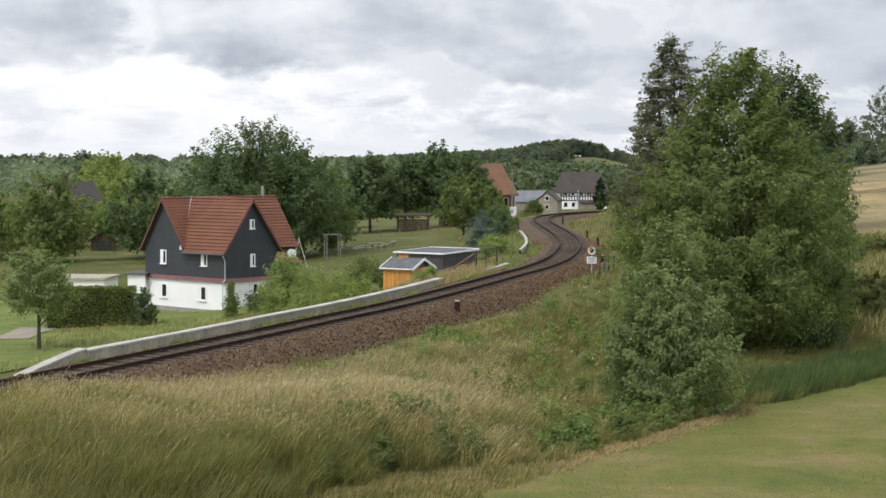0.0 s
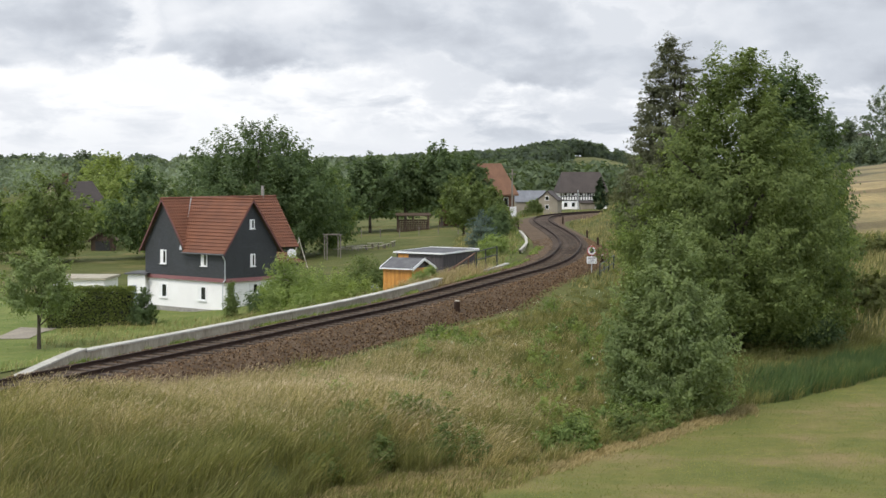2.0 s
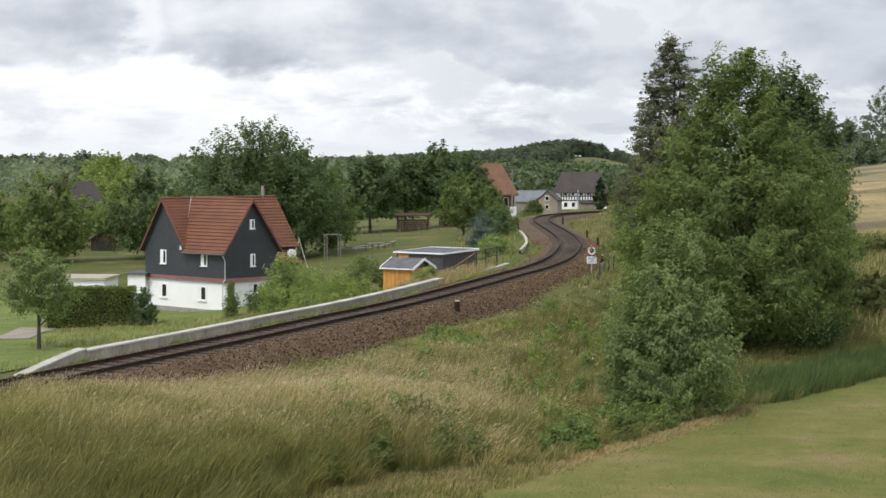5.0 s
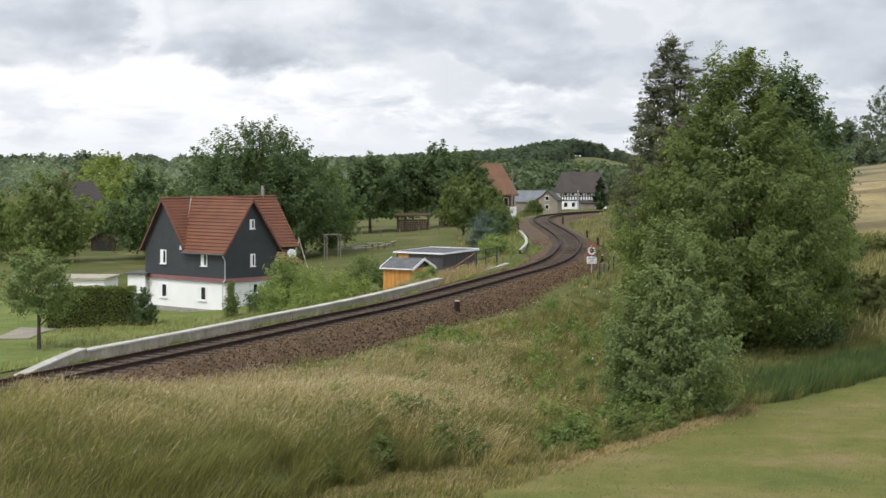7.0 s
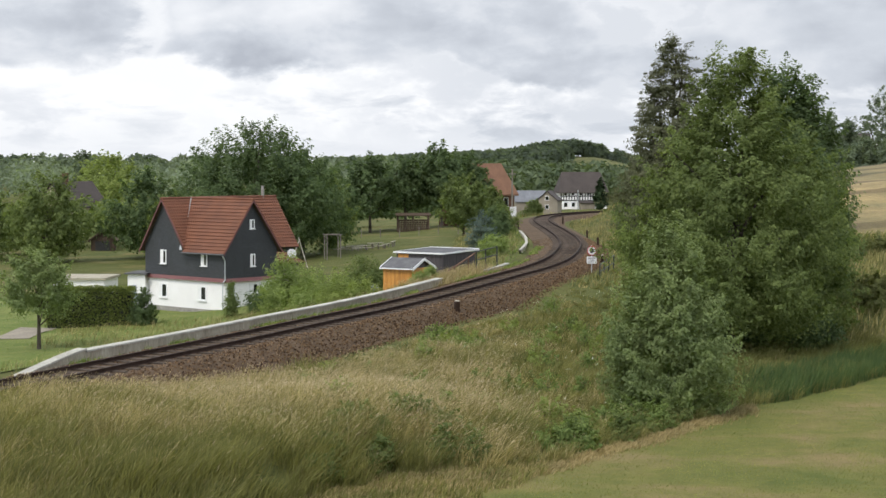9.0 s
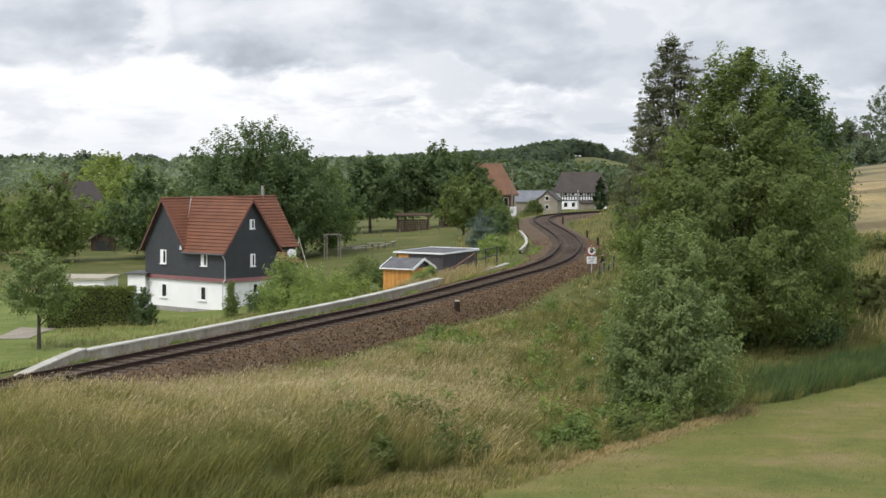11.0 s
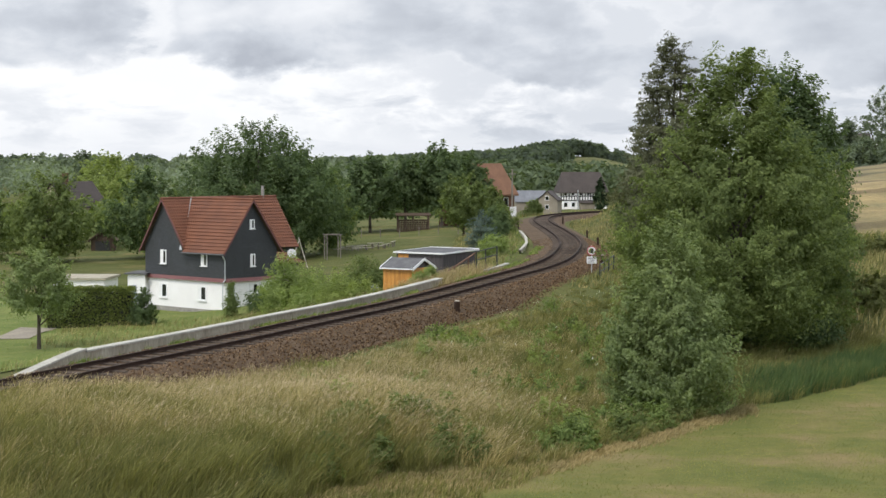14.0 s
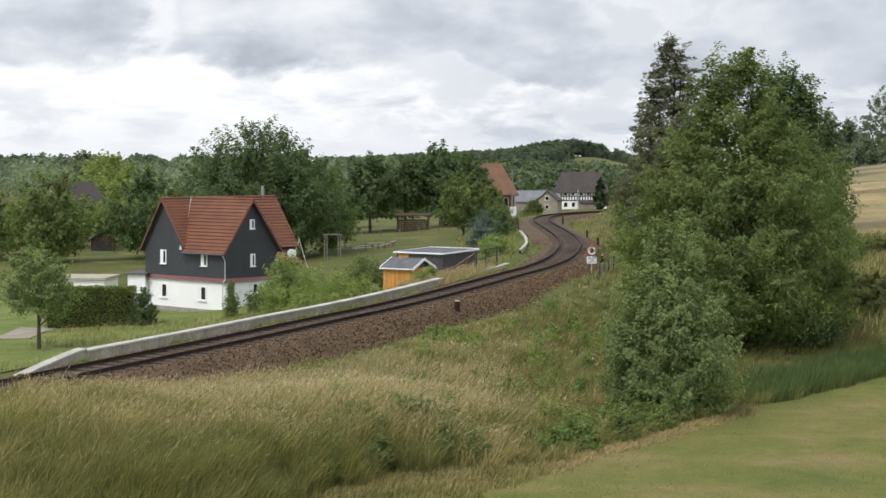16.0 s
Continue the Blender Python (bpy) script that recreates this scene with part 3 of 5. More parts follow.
def crown_clumps(rng, height, low, radius, profile, clumps):
    """Tips of the twigs: heights spread by the crown's girth, so that the top stays thin."""
    hs, rs = PROFILE[profile]
    v = rng.random(clumps * 6)
    v = v[rng.random(len(v)) < np.interp(v, hs, rs) * 0.9 + 0.1][:clumps]
    k = len(v)
    a = rng.uniform(0, 2 * math.pi, k)
    lobes = 1 + 0.14 * np.sin(a * 2 + rng.uniform(0, 6)) + 0.17 * np.sin(a * 3 + v * 5 + rng.uniform(0, 6)) + 0.17 * np.sin(a * 5 + v * 13 + rng.uniform(0, 6))
    lobes = np.clip(lobes, 0.6, 1.18)
    r = radius * np.interp(v, hs, rs) * lobes * np.sqrt(rng.uniform(0.22, 1.0, k))
    r *= np.where(rng.random(k) < 0.14, rng.uniform(1.0, 1.22, k), 1.0)
    z = low + (height - low) * v + np.where(rng.random(k) < 0.1, rng.uniform(0, 0.04, k), 0.0) * height
    return np.stack([r * np.cos(a), r * np.sin(a), z], 1), v, a


def make_tree(name, x, y, height, radius, low, mat, label, profile="round", clumps=150, leaves=90, leaf=0.16, clump=0.8, seed=1, trunk=0.16, pieces=1, sunk=0.05, category="tree", group="", z=None, limbs=9, flat=0.6, slim=0.55, simple=True, rise=0.75, up=0.45):
    """A tapered trunk, limbs, and leaves set along pointed twigs; rise: how steeply the twigs climb outwards."""
    rng = np.random.default_rng(seed)
    base = (gz(x, y) if z is None else z) - sunk
    tree = thing(name, pose(x, y, base, 0, 0, seed * 37 % 360), label, category, group)
    centres, v, a = crown_clumps(rng, height - clump * 0.7, low, radius - clump * 0.5, profile, clumps)
    bm = bmesh.new()
    top = low + (height - low) * (0.86 if profile in ("cone", "larch") else 0.6)
    knots = [Vector((0, 0, -0.2))] + [Vector((0.25 * trunk * 3 * rng.normal() * f, 0.25 * trunk * 3 * rng.normal() * f, top * f)) for f in (0.3, 0.6, 1.0)]
    for k in range(3):
        tube(bm, knots[k], knots[k + 1], trunk * (1.1 - 0.3 * k), trunk * (0.8 - 0.3 * k) if k < 2 else trunk * 0.15, 9)
    part("trunk", bm, "bark", tree)
    for c in centres[rng.choice(len(centres), min(limbs, len(centres)), replace=False)]:
        f = min(0.9, max(0.25, (c[2] * 0.6) / top))
        root = Vector((0, 0, top * f))
        mid = root.lerp(Vector(c), 0.5) + Vector((0, 0, 0.08 * radius))
        bm = bmesh.new()
        tube(bm, root, mid, trunk * 0.4, trunk * 0.25, 6)
        tube(bm, mid, c, trunk * 0.25, trunk * 0.08, 6)
        part("limb", bm, "bark", tree)
    # each twig points away from the stem and upwards
    reach = np.hypot(centres[:, 0], centres[:, 1])
    axis = centres / np.maximum(reach, 0.05)[:, None] * np.array([1, 1, 0]) * np.minimum(1, reach / (0.35 * radius))[:, None]
    axis = axis + np.stack([0.35 * rng.normal(size=len(v)), 0.35 * rng.normal(size=len(v)), rise + 0.3 * rng.normal(size=len(v)) + 0.6 * v * (rise > 0)], 1)
    axis /= np.linalg.norm(axis, axis=1)[:, None]
    girth = rng.uniform(0.55, 1.3, len(v)) * (1.1 - {"larch": 0.6, "cone": 0.7, "spire": 0.3, "oval": 0.4}.get(profile, 0.2) * v)
    middle = np.array([0, 0, low + (height - low) * 0.4])
    crowns = []
    which = (np.floor(a / (2 * math.pi) * pieces).astype(int)) % pieces
    for p in range(pieces):
        own = which == p
        if not own.any():
            continue
        cs, ax, g = (np.repeat(q[own], leaves, 0) for q in (centres, axis, girth))
        k = len(cs)
        along = rng.uniform(-1.0, 1.0, k)
        d = rng.normal(size=(k, 3)) * 0.42 * (np.sqrt(np.clip(1.03 - along, 0, 2)) * 0.75)[:, None]
        d[:, 2] *= flat
        out = cs + (d + ax * (along * 1.15)[:, None]) * (g * clump)[:, None]
        away = out - middle
        away[:, 2] *= radius / max(0.3, (height - low) * 0.5)
        away /= np.maximum(np.linalg.norm(away, axis=1), 0.2 * radius)[:, None]
        vv, ff = leaf_mesh(out, leaf, rng, up, slim, simple, away * 0.75)
        crowns.append(raw("crown", vv, ff, mat, tree))
    return tree, crowns


SWAYING = []  # crowns and tufts that the wind moves


def blades(rng, x, y, z, height, lean, width=0.011, out=None):
    """Grass blades as narrow bent strips, leaning with the wind."""
    k = len(x)
    a = rng.uniform(0, 2 * math.pi, k)
    side = np.stack([np.cos(a), np.sin(a), np.zeros(k)], 1) * width
    h = height * rng.uniform(0.45, 1.1, k)
    bend = np.stack([lean * h * rng.uniform(0.1, 1.3, k) + 0.2 * h * rng.normal(size=k), 0.24 * h * rng.normal(size=k), np.zeros(k)], 1)
    if out is not None:
        bend[:, :2] += out * h[:, None]
    base = np.stack([x, y, z], 1)
    up = np.array([0, 0, 1.0])
    m1 = base + bend * 0.3 + up * (h * 0.5)[:, None]
    m2 = base + bend * 1.0 + up * (h * 0.93)[:, None]
    v = np.stack([base - side, base + side, m1 + side * 0.8, m1 - side * 0.8, m2 + side * 0.15, m2 - side * 0.15], 1).reshape(-1, 3)
    o = (np.arange(k) * 6)[:, None]
    f = np.concatenate([o + np.array([[0, 1, 2, 3]]), o + np.array([[3, 2, 4, 5]])], 1).reshape(-1, 4)
    return v, f, m2, h


def heads(rng, tips, h, lean):
    """Seed heads on the tips of the stalks."""
    k = len(tips)
    d = np.stack([lean + 0.5 * rng.normal(size=k), 0.5 * rng.normal(size=k), 0.6 + 0.4 * rng.normal(size=k)], 1)
    d /= np.linalg.norm(d, axis=1)[:, None]
    s = np.stack([d[:, 1], -d[:, 0], 0.3 * rng.normal(size=k)], 1)
    s /= np.linalg.norm(s, axis=1)[:, None]
    ln, w = rng.uniform(0.09, 0.22, (k, 1)), rng.uniform(0.005, 0.01, (k, 1))
    v = np.stack([tips, tips + d * ln * 0.45 + s * w, tips + d * ln, tips + d * ln * 0.45 - s * w], 1)
    return v.reshape(-1, 3), np.arange(4 * k).reshape(-1, 4)


# ---- the slated house ----
def window(parent, at, w, h, facing, sill=True, depth=0.07):
    """A white window in a wall; at: lower corner in the wall's plane, facing: 'f' (y = const, looks to -y) or 'g' (x = const, looks to -x)."""
    x, y, z = at
    win = new("window")
    win.parent = parent
    win.matrix_local = pose(x, y, z, 0, 0, 0 if facing == "f" else -90)
    f = 0.09
    bm = bmesh.new()
    box(bm, 0, -0.045, 0, w, 0.03, f), box(bm, 0, -0.045, h - f, w, 0.03, h)
    box(bm, 0, -0.045, f, f, 0.03, h - f), box(bm, w - f, -0.045, f, w, 0.03, h - f)
    part("window_frame", bm, "paint_white", win)
    boxed("pane", (f, -0.012, f, w - f, 0.004, h - f), "glass", win)
    # white reveal or half-drawn curtain behind the casement
    share = 0.34 if w > 0.9 else 0.48
    boxed("curtain", (f, -0.02, f, f + (w - 2 * f) * share, -0.014, h - f), "paint_white", win, label="white half-drawn curtain")
    if sill:
        boxed("sill", (-0.06, -0.13, -0.06, w + 0.06, 0.0, -0.004), "paint_white", win)
    return win


def tiled_slope(name, parent, eave_a, eave_b, ridge_a, ridge_b, mat, rows, cut=None):
    """A roof slope of overlapping courses of pan tiles between eave and ridge; cut(t): share of each row's length kept at its start."""
    ea, eb, ra, rb = (Vector(p) for p in (eave_a, eave_b, ridge_a, ridge_b))
    nrm = (eb - ea).cross(ra - ea).normalized()
    if nrm.z < 0:
        nrm = -nrm
    slope = new(name)
    slope.parent = parent
    prism_bm = prism(bmesh.new(), [ea - nrm * 0.1, eb - nrm * 0.1, rb - nrm * 0.1, ra - nrm * 0.1], nrm * 0.07)
    part("decking", prism_bm, "wood_brown", slope)
    for i in range(rows):
        t0, t1 = i / rows, min(1.0, (i + 1.25) / rows)
        a0, b0, a1, b1 = ea.lerp(ra, t0), eb.lerp(rb, t0), ea.lerp(ra, t1), eb.lerp(rb, t1)
        length = (b0 - a0).length
        waves = max(2, int(length / 0.24))
        verts, faces = [], []
        for k in range(waves * 3 + 1):
            f = k / (waves * 3)
            lift = 0.03 if k % 3 == 1 else 0.0
            lo, hi = a0.lerp(b0, f), a1.lerp(b1, f)
            verts += [lo + nrm * (0.065 + lift), hi + nrm * (0.0 + lift), lo + nrm * (0.012 + lift * 0.3)]
        for k in range(waves * 3):
            o = k * 3
            faces += [(o, o + 3, o + 4, o + 1), (o + 2, o + 5, o + 3, o)]
        raw("tile_course", verts, faces, mat, slope)
    return slope


def make_house():
    """Corner nearest to the track at the origin; x: along the long front (away from the corner), y: along the wing's gable side. Mirrored by its pose."""
    house = thing("house", pose(-17.3, 134, -4.95, 0, 0, 48), "slate-clad house on white ground floor with red tiled roof", "house")
    # local frame: -x runs along the long front, +y runs to the rear
    # local: x right-rear (gable side), y left-rear (front side)
    G, Fw, A0 = 5.7, 10.15, 4.85      # wing's depth, front's length, where the main body starts
    L = 12.0                       # main body's length
    z1, z2, zr = 2.62, 5.2, 9.05
    wall = part("ground_floor", prism(bmesh.new(), [(0, 0, -1.0), (G, 0, -1.0), (G, A0, -1.0), (L, A0, -1.0), (L, Fw, -1.0), (0, Fw, -1.0)], (0, 0, 1.0 + z1)), "render_white", house, "white rendered ground floor wall")
    part("plinth", prism(bmesh.new(), [(-0.05, -0.05, -1.0), (G, -0.05, -1.0), (G, 0.3, -1), (0.3, 0.3, -1), (0.3, Fw + 0.05, -1.0), (-0.05, Fw + 0.05, -1.0)], (0, 0, 1.25)), "stone_grey", house)
    upper = part("upper_floor", prism(bmesh.new(), [(0.06, 0.06, z1), (G - 0.06, 0.06, z1), (G - 0.06, A0, z1), (L - 0.06, A0, z1), (L - 0.06, Fw - 0.06, z1), (0.06, Fw - 0.06, z1)], (0, 0, z2 - z1)), "slate_wall", house, "dark slate-clad upper wall")
    part("gable", prism(bmesh.new(), [(0.06, A0, z2), (0.06, Fw - 0.06, z2), (0.06, (A0 + Fw) / 2, zr - 0.12)], (0.25, 0, 0)), "slate_wall", house, "dark slate-clad gable")
    part("gable", prism(bmesh.new(), [(0.06, 0.06, z2), (G - 0.06, 0.06, z2), (G / 2, 0.06, zr - 0.12)], (0, 0.25, 0)), "slate_wall", house, "dark slate-clad gable")
    part("gable", prism(bmesh.new(), [(L - 0.06, A0, z2), (L - 0.06, Fw - 0.06, z2), (L - 0.06, (A0 + Fw) / 2, zr - 0.12)], (-0.25, 0, 0)), "slate_wall", house)
    # red sloping drip board between the floors
    part("drip_board", prism(bmesh.new(), [(-0.22, 0.0, z1 - 0.1), (0.08, 0.0, z1 + 0.2), (0.08, 0, z1 - 0.1)], (0, Fw, 0)), "paint_red", house, "dark red drip board")
    part("drip_board", prism(bmesh.new(), [(0.0, -0.22, z1 - 0.1), (0.0, 0.08, z1 + 0.2), (0.0, 0.08, z1 - 0.1)], (G, 0, 0)), "paint_red", house, "dark red drip board")
    # roofs
    o, k = 0.32, (zr - z2) / (G / 2)
    zk = z2 - o * k
    km = (zr - z2) / ((Fw - A0) / 2)
    zm = z2 - o * km
    mid = (A0 + Fw) / 2
    tiled_slope("roof_slope", house, (-o, -0.3, zk), (-o, A0 - o * 0.2, zk), (G / 2, -0.3, zr), (G / 2, mid, zr), "tile_red", 16)
    tiled_slope("roof_slope", house, (G + o, -0.3, zk), (G + o, A0, zk), (G / 2, -0.3, zr), (G / 2, mid, zr), "tile_red", 16)
    tiled_slope("roof_slope", house, (-0.3, A0 - o * 0.3, zm + 0.3), (L + 0.3, A0 - o, zm), (-0.3, mid, zr), (L + 0.3, mid, zr), "tile_red", 17)
    tiled_slope("roof_slope", house, (-0.3, Fw + o, zm), (L + 0.3, Fw + o, zm), (-0.3, mid, zr), (L + 0.3, mid, zr), "tile_red", 17)
    bm = tube(bmesh.new(), (-0.32, mid, zr + 0.02), (L + 0.32, mid, zr + 0.02), 0.11, 0.11, 8)
    part("ridge_tiles", bm, "tile_red", house)
    part("ridge_tiles", tube(bmesh.new(), (G / 2, -0.32, zr + 0.02), (G / 2, mid, zr + 0.02), 0.11, 0.11, 8), "tile_red", house)
    # barge boards
    for p, q in (((-0.31, Fw + o, zm - 0.05), (-0.31, mid, zr - 0.05)), ((-0.31, A0 - 0.05, z2 + 0.1), (-0.31, mid, zr - 0.05)), ((-o, -0.31, zk - 0.05), (G / 2, -0.31, zr - 0.05)), ((G + o, -0.31, zk - 0.05), (G / 2, -0.31, zr - 0.05))):
        p, q = Vector(p), Vector(q)
        d = Vector((0.05, 0, 0)) if abs(p.x - q.x) < 0.01 else Vector((0, 0.05, 0))
        part("barge_board", prism(bmesh.new(), [p + Vector((0, 0, -0.14)), p + Vector((0, 0, 0.06)), q + Vector((0, 0, 0.06)), q + Vector((0, 0, -0.14))], d), "paint_red", house)
    # grey metal valley between the two roofs
    part("valley_flashing", prism(bmesh.new(), [(-o, A0 + 0.02, zk + 0.17), (-o, A0 + 0.34, zk + 0.17), (G / 2, mid + 0.1, zr + 0.1), (G / 2, mid - 0.12, zr + 0.1)], (-0.03, 0, 0.03)), "zinc", house)
    # gutter and downpipe
    part("gutter", tube(bmesh.new(), (-o - 0.06, -0.3, zk - 0.05), (-o - 0.06, A0, zk - 0.05), 0.07, 0.07, 8), "felt", house)
    bm = tube(bmesh.new(), (-o - 0.06, -0.1, zk - 0.05), (-0.04, -0.1, zk - 0.5), 0.045, 0.045)
    tube(bm, (-0.04, -0.1, zk - 0.5), (-0.04, -0.1, z1 + 0.1), 0.045, 0.045)
    tube(bm, (-0.04, -0.1, z1 + 0.1), (-0.3, -0.12, z1 - 0.15), 0.045, 0.045)
    tube(bm, (-0.3, -0.12, z1 - 0.15), (-0.3, -0.12, 0.0), 0.045, 0.045)
    part("downpipe", bm, "zinc", house)
    # chimney pipe at the rear of the ridge
    part("chimney", box(bmesh.new(), L - 1.3, mid - 0.1, zr - 0.6, L - 1.1, mid + 0.1, zr + 0.95, 0.02), "stone_grey", house, "tall narrow grey chimney")
    # windows: long front (looks to -x), wing's gable (looks to -y)
    for y, z, w, h in ((8.05, 3.72, 0.75, 1.15), (2.9, 3.72, 0.75, 1.15), (8.15, 0.95, 1.0, 1.15), (3.2, 0.95, 1.0, 1.15)):
        window(house, (-0.02 if z < 1 else 0.04, y, z), w, h, "g")
    for x, z, w, h in ((2.75, 3.68, 0.5, 1.0), (2.7, 6.7, 0.5, 0.75)):
        window(house, (x, 0.04, z), w, h, "f")
    window(house, (2.6, -0.02, 1.5), 0.9, 0.8, "f")
    # low annex at the rear with lean-to roof
    part("annex", prism(bmesh.new(), [(G, 0.9, -1), (G, A0, -1), (G + 3.2, A0, -1), (G + 3.2, 0.9, -1)], (0, 0, 4.9)), "plaster_grey", house)
    tiled_slope("annex_roof", house, (G, 0.4, 3.7), (G + 3.5, 0.4, 3.7), (G, A0, 5.0), (G + 3.5, A0, 5.0), "tile_red", 8)
    dish = part("satellite_dish", tube(bmesh.new(), (G + 1.7, 0.2, 4.5), (G + 1.65, 0.1, 4.53), 0.2, 0.38, 24), "sign_white", house, "white satellite dish")
    part("mast", tube(bmesh.new(), (G + 1.7, 0.22, 4.5), (G + 1.7, 0.95, 3.7), 0.03, 0.03, 8), "zinc", dish)
    return house


def slate_wall():
    """Small overlapping slates, in rows."""
    m, n, l, b = material("slate_wall")
    tc, mp, bk = n.new("ShaderNodeTexCoord"), n.new("ShaderNodeMapping"), n.new("ShaderNodeTexBrick")
    cb, sx = n.new("ShaderNodeCombineXYZ"), n.new("ShaderNodeSeparateXYZ")
    ad = n.new("ShaderNodeMath")
    l.new(tc.outputs["Object"], sx.inputs[0])
    l.new(sx.outputs["X"], ad.inputs[0])
    l.new(sx.outputs["Y"], ad.inputs[1])
    l.new(ad.outputs[0], cb.inputs["X"])
    l.new(sx.outputs["Z"], cb.inputs["Y"])
    l.new(cb.outputs[0], bk.inputs["Vector"])
    bk.inputs["Scale"].default_value = 4.0
    bk.inputs["Color1"].default_value, bk.inputs["Color2"].default_value, bk.inputs["Mortar"].default_value = (0.027, 0.03, 0.034, 1), (0.043, 0.047, 0.052, 1), (0.014, 0.015, 0.018, 1)
    col = mixed(n, l, 0.7, bk.outputs["Color"], ramp(n, l, noise_node(n, l, 0.8, 5, 0.65), [(0.3, (0.75, 0.75, 0.75)), (0.7, (1.3, 1.3, 1.3))]), "MULTIPLY")
    l.new(col, b.inputs["Base Color"])
    b.inputs["Roughness"].default_value = 0.65
    bumped(n, l, bk.outputs["Fac"], b, 0.4, -0.01)
    return m


M["slate_wall"] = slate_wall()
make_house()


# ---- trees on the camera's side ----
t1, c1 = make_tree("young_tree", 7.5, 56, 6.7, 2.3, 0.1, "leaf_silver", "young grey-green tree leafy down to the ground", "young", 520, 120, 0.058, 0.5, 11, 0.09, 5, simple=False, rise=0.9)
t2, c2 = make_tree("maple_tree", 12.6, 73, 13.5, 4.9, 1.3, "leaf_mid", "large broad green maple tree beside the bank", "spire", 820, 130, 0.085, 0.8, 12, 0.28, 7, limbs=16, simple=False, rise=0.55)
t3, c3 = make_tree("larch_tree", 10.7, 79, 14.6, 2.85, 5.0, "larch", "tall thin conifer with drooping brown-green branches", "larch", 640, 90, 0.095, 0.66, 13, 0.2, 3, flat=0.5, slim=0.22, rise=-0.05)
t4, c4 = make_tree("maple_tree", 17.0, 84, 13.1, 3.6, 1.0, "leaf_dark", "dark green maple tree behind another maple", "full", 620, 110, 0.095, 0.85, 14, 0.22, 3)
t6, c6 = make_tree("maple_tree", 17.0, 79, 9.2, 2.1, 0.3, "leaf_mid", "lower green tree at the side of the maple", "dome", 300, 110, 0.085, 0.8, 16, 0.14, 2)
t5, c5 = make_tree("maple_tree", 12.2, 87, 9.0, 2.3, 0.3, "leaf_mid", "low leafy tree at the foot of the conifer", "dome", 320, 100, 0.12, 0.85, 15, 0.12, 2)
SWAYING += [(c, 1.2) for c in c1 + c2 + c4 + c5 + c6] + [(c, 0.8) for c in c3]

# ---- trees of the valley ----
VALLEY = [
    ("lime_tree", -20.8, 190, 16.2, 9.6, 2.0, "leaf_dark", "large dark round tree behind the house", "dome", 640, 80, 0.19, 1.25),
    ("orchard_tree", -10.5, 244, 11.6, 4.6, 3.4, "leaf_dark", "dark spreading orchard tree on grass", "dome", 130, 60, 0.27, 1.2),
    ("orchard_tree", -5.5, 250, 11.2, 4.4, 3.4, "leaf_dark", "dark spreading orchard tree on grass", "dome", 130, 60, 0.27, 1.2),
    ("orchard_tree", -0.2, 248, 12.6, 4.6, 3.6, "leaf_dark", "dark spreading orchard tree on grass", "round", 130, 60, 0.27, 1.2),
    ("orchard_tree", 3.6, 252, 11.0, 3.8, 3.2, "leaf_dark", "dark spreading orchard tree on grass", "dome", 120, 60, 0.27, 1.2),
    ("spruce_tree", -13.3, 206, 9.3, 3.0, 0.6, "leaf_mid", "mid-green young tree at the edge of the orchard", "oval", 110, 60, 0.22, 1.0),
    ("maple_tree", 2.6, 214, 8.6, 3.5, 1.6, "leaf_mid", "mid-green round tree before the orchard", "round", 120, 70, 0.2, 0.9),
    ("pear_tree", 6.4, 222, 6.8, 2.2, 0.4, "leaf_mid", "green tree beside the old barn", "oval", 110, 60, 0.22, 0.9),
    ("apple_tree", -48.5, 208, 11.8, 5.4, 1.6, "leaf_mid", "broad green tree over the gardens", "dome", 160, 60, 0.25, 1.2),
    ("apple_tree", -37.0, 214, 12.0, 5.6, 1.6, "leaf_dark", "broad dark tree over the gardens", "dome", 160, 60, 0.25, 1.2),
    ("willow_tree", -66.0, 335, 15.2, 9.5, 1.5, "leaf_willow", "pale yellow-green willow in the distance", "dome", 260, 60, 0.3, 1.6),
    ("poplar_tree", -89.0, 420, 18.5, 3.6, 3.0, "leaf_far_haze", "slim tall tree in the distance", "oval", 80, 50, 0.4, 1.4),
    ("lime_tree", -26.5, 200, 10.5, 4.8, 0.6, "leaf_dark", "dark bushy tree behind the house", "dome", 150, 70, 0.22, 1.2),
    ("lime_tree", -16.4, 198, 13.0, 4.4, 3.0, "leaf_dark", "dark bushy tree behind the house", "dome", 140, 70, 0.22, 1.1),
    ("lime_tree", -31.5, 206, 9.6, 4.6, 0.6, "leaf_mid", "green bushy tree beside the gardens", "dome", 140, 70, 0.22, 1.1),
    ("orchard_tree", -17.5, 246, 11.0, 4.6, 1.2, "leaf_dark", "dark spreading orchard tree on grass", "dome", 140, 66, 0.27, 1.2),
    ("apple_tree", -59.0, 214, 11.0, 5.2, 0.8, "leaf_mid", "broad green tree over the gardens", "dome", 150, 66, 0.25, 1.2),
    ("apple_tree", -26.8, 112, 7.1, 2.7, 2.6, "leaf_silver", "small apple tree on the lawn", "dome", 150, 80, 0.11, 0.6),
]
for i, (nm, x, y, h, r, lo, mt, lb, pf, cl, lv, ls, cs) in enumerate(VALLEY):
    make_tree(nm, x, y, h, r, lo, mt, lb, pf, cl, lv, ls * 0.88, cs, 40 + i, 0.02 * h, limbs=7)
make_tree("blue_spruce", 3.0, 132, 3.6, 1.45, 0.1, "needle_blue", "small blue spruce beside the garden fence", "oval", 170, 70, 0.07, 0.4, 70, 0.06, limbs=5, slim=0.25, rise=0.1, flat=0.4)


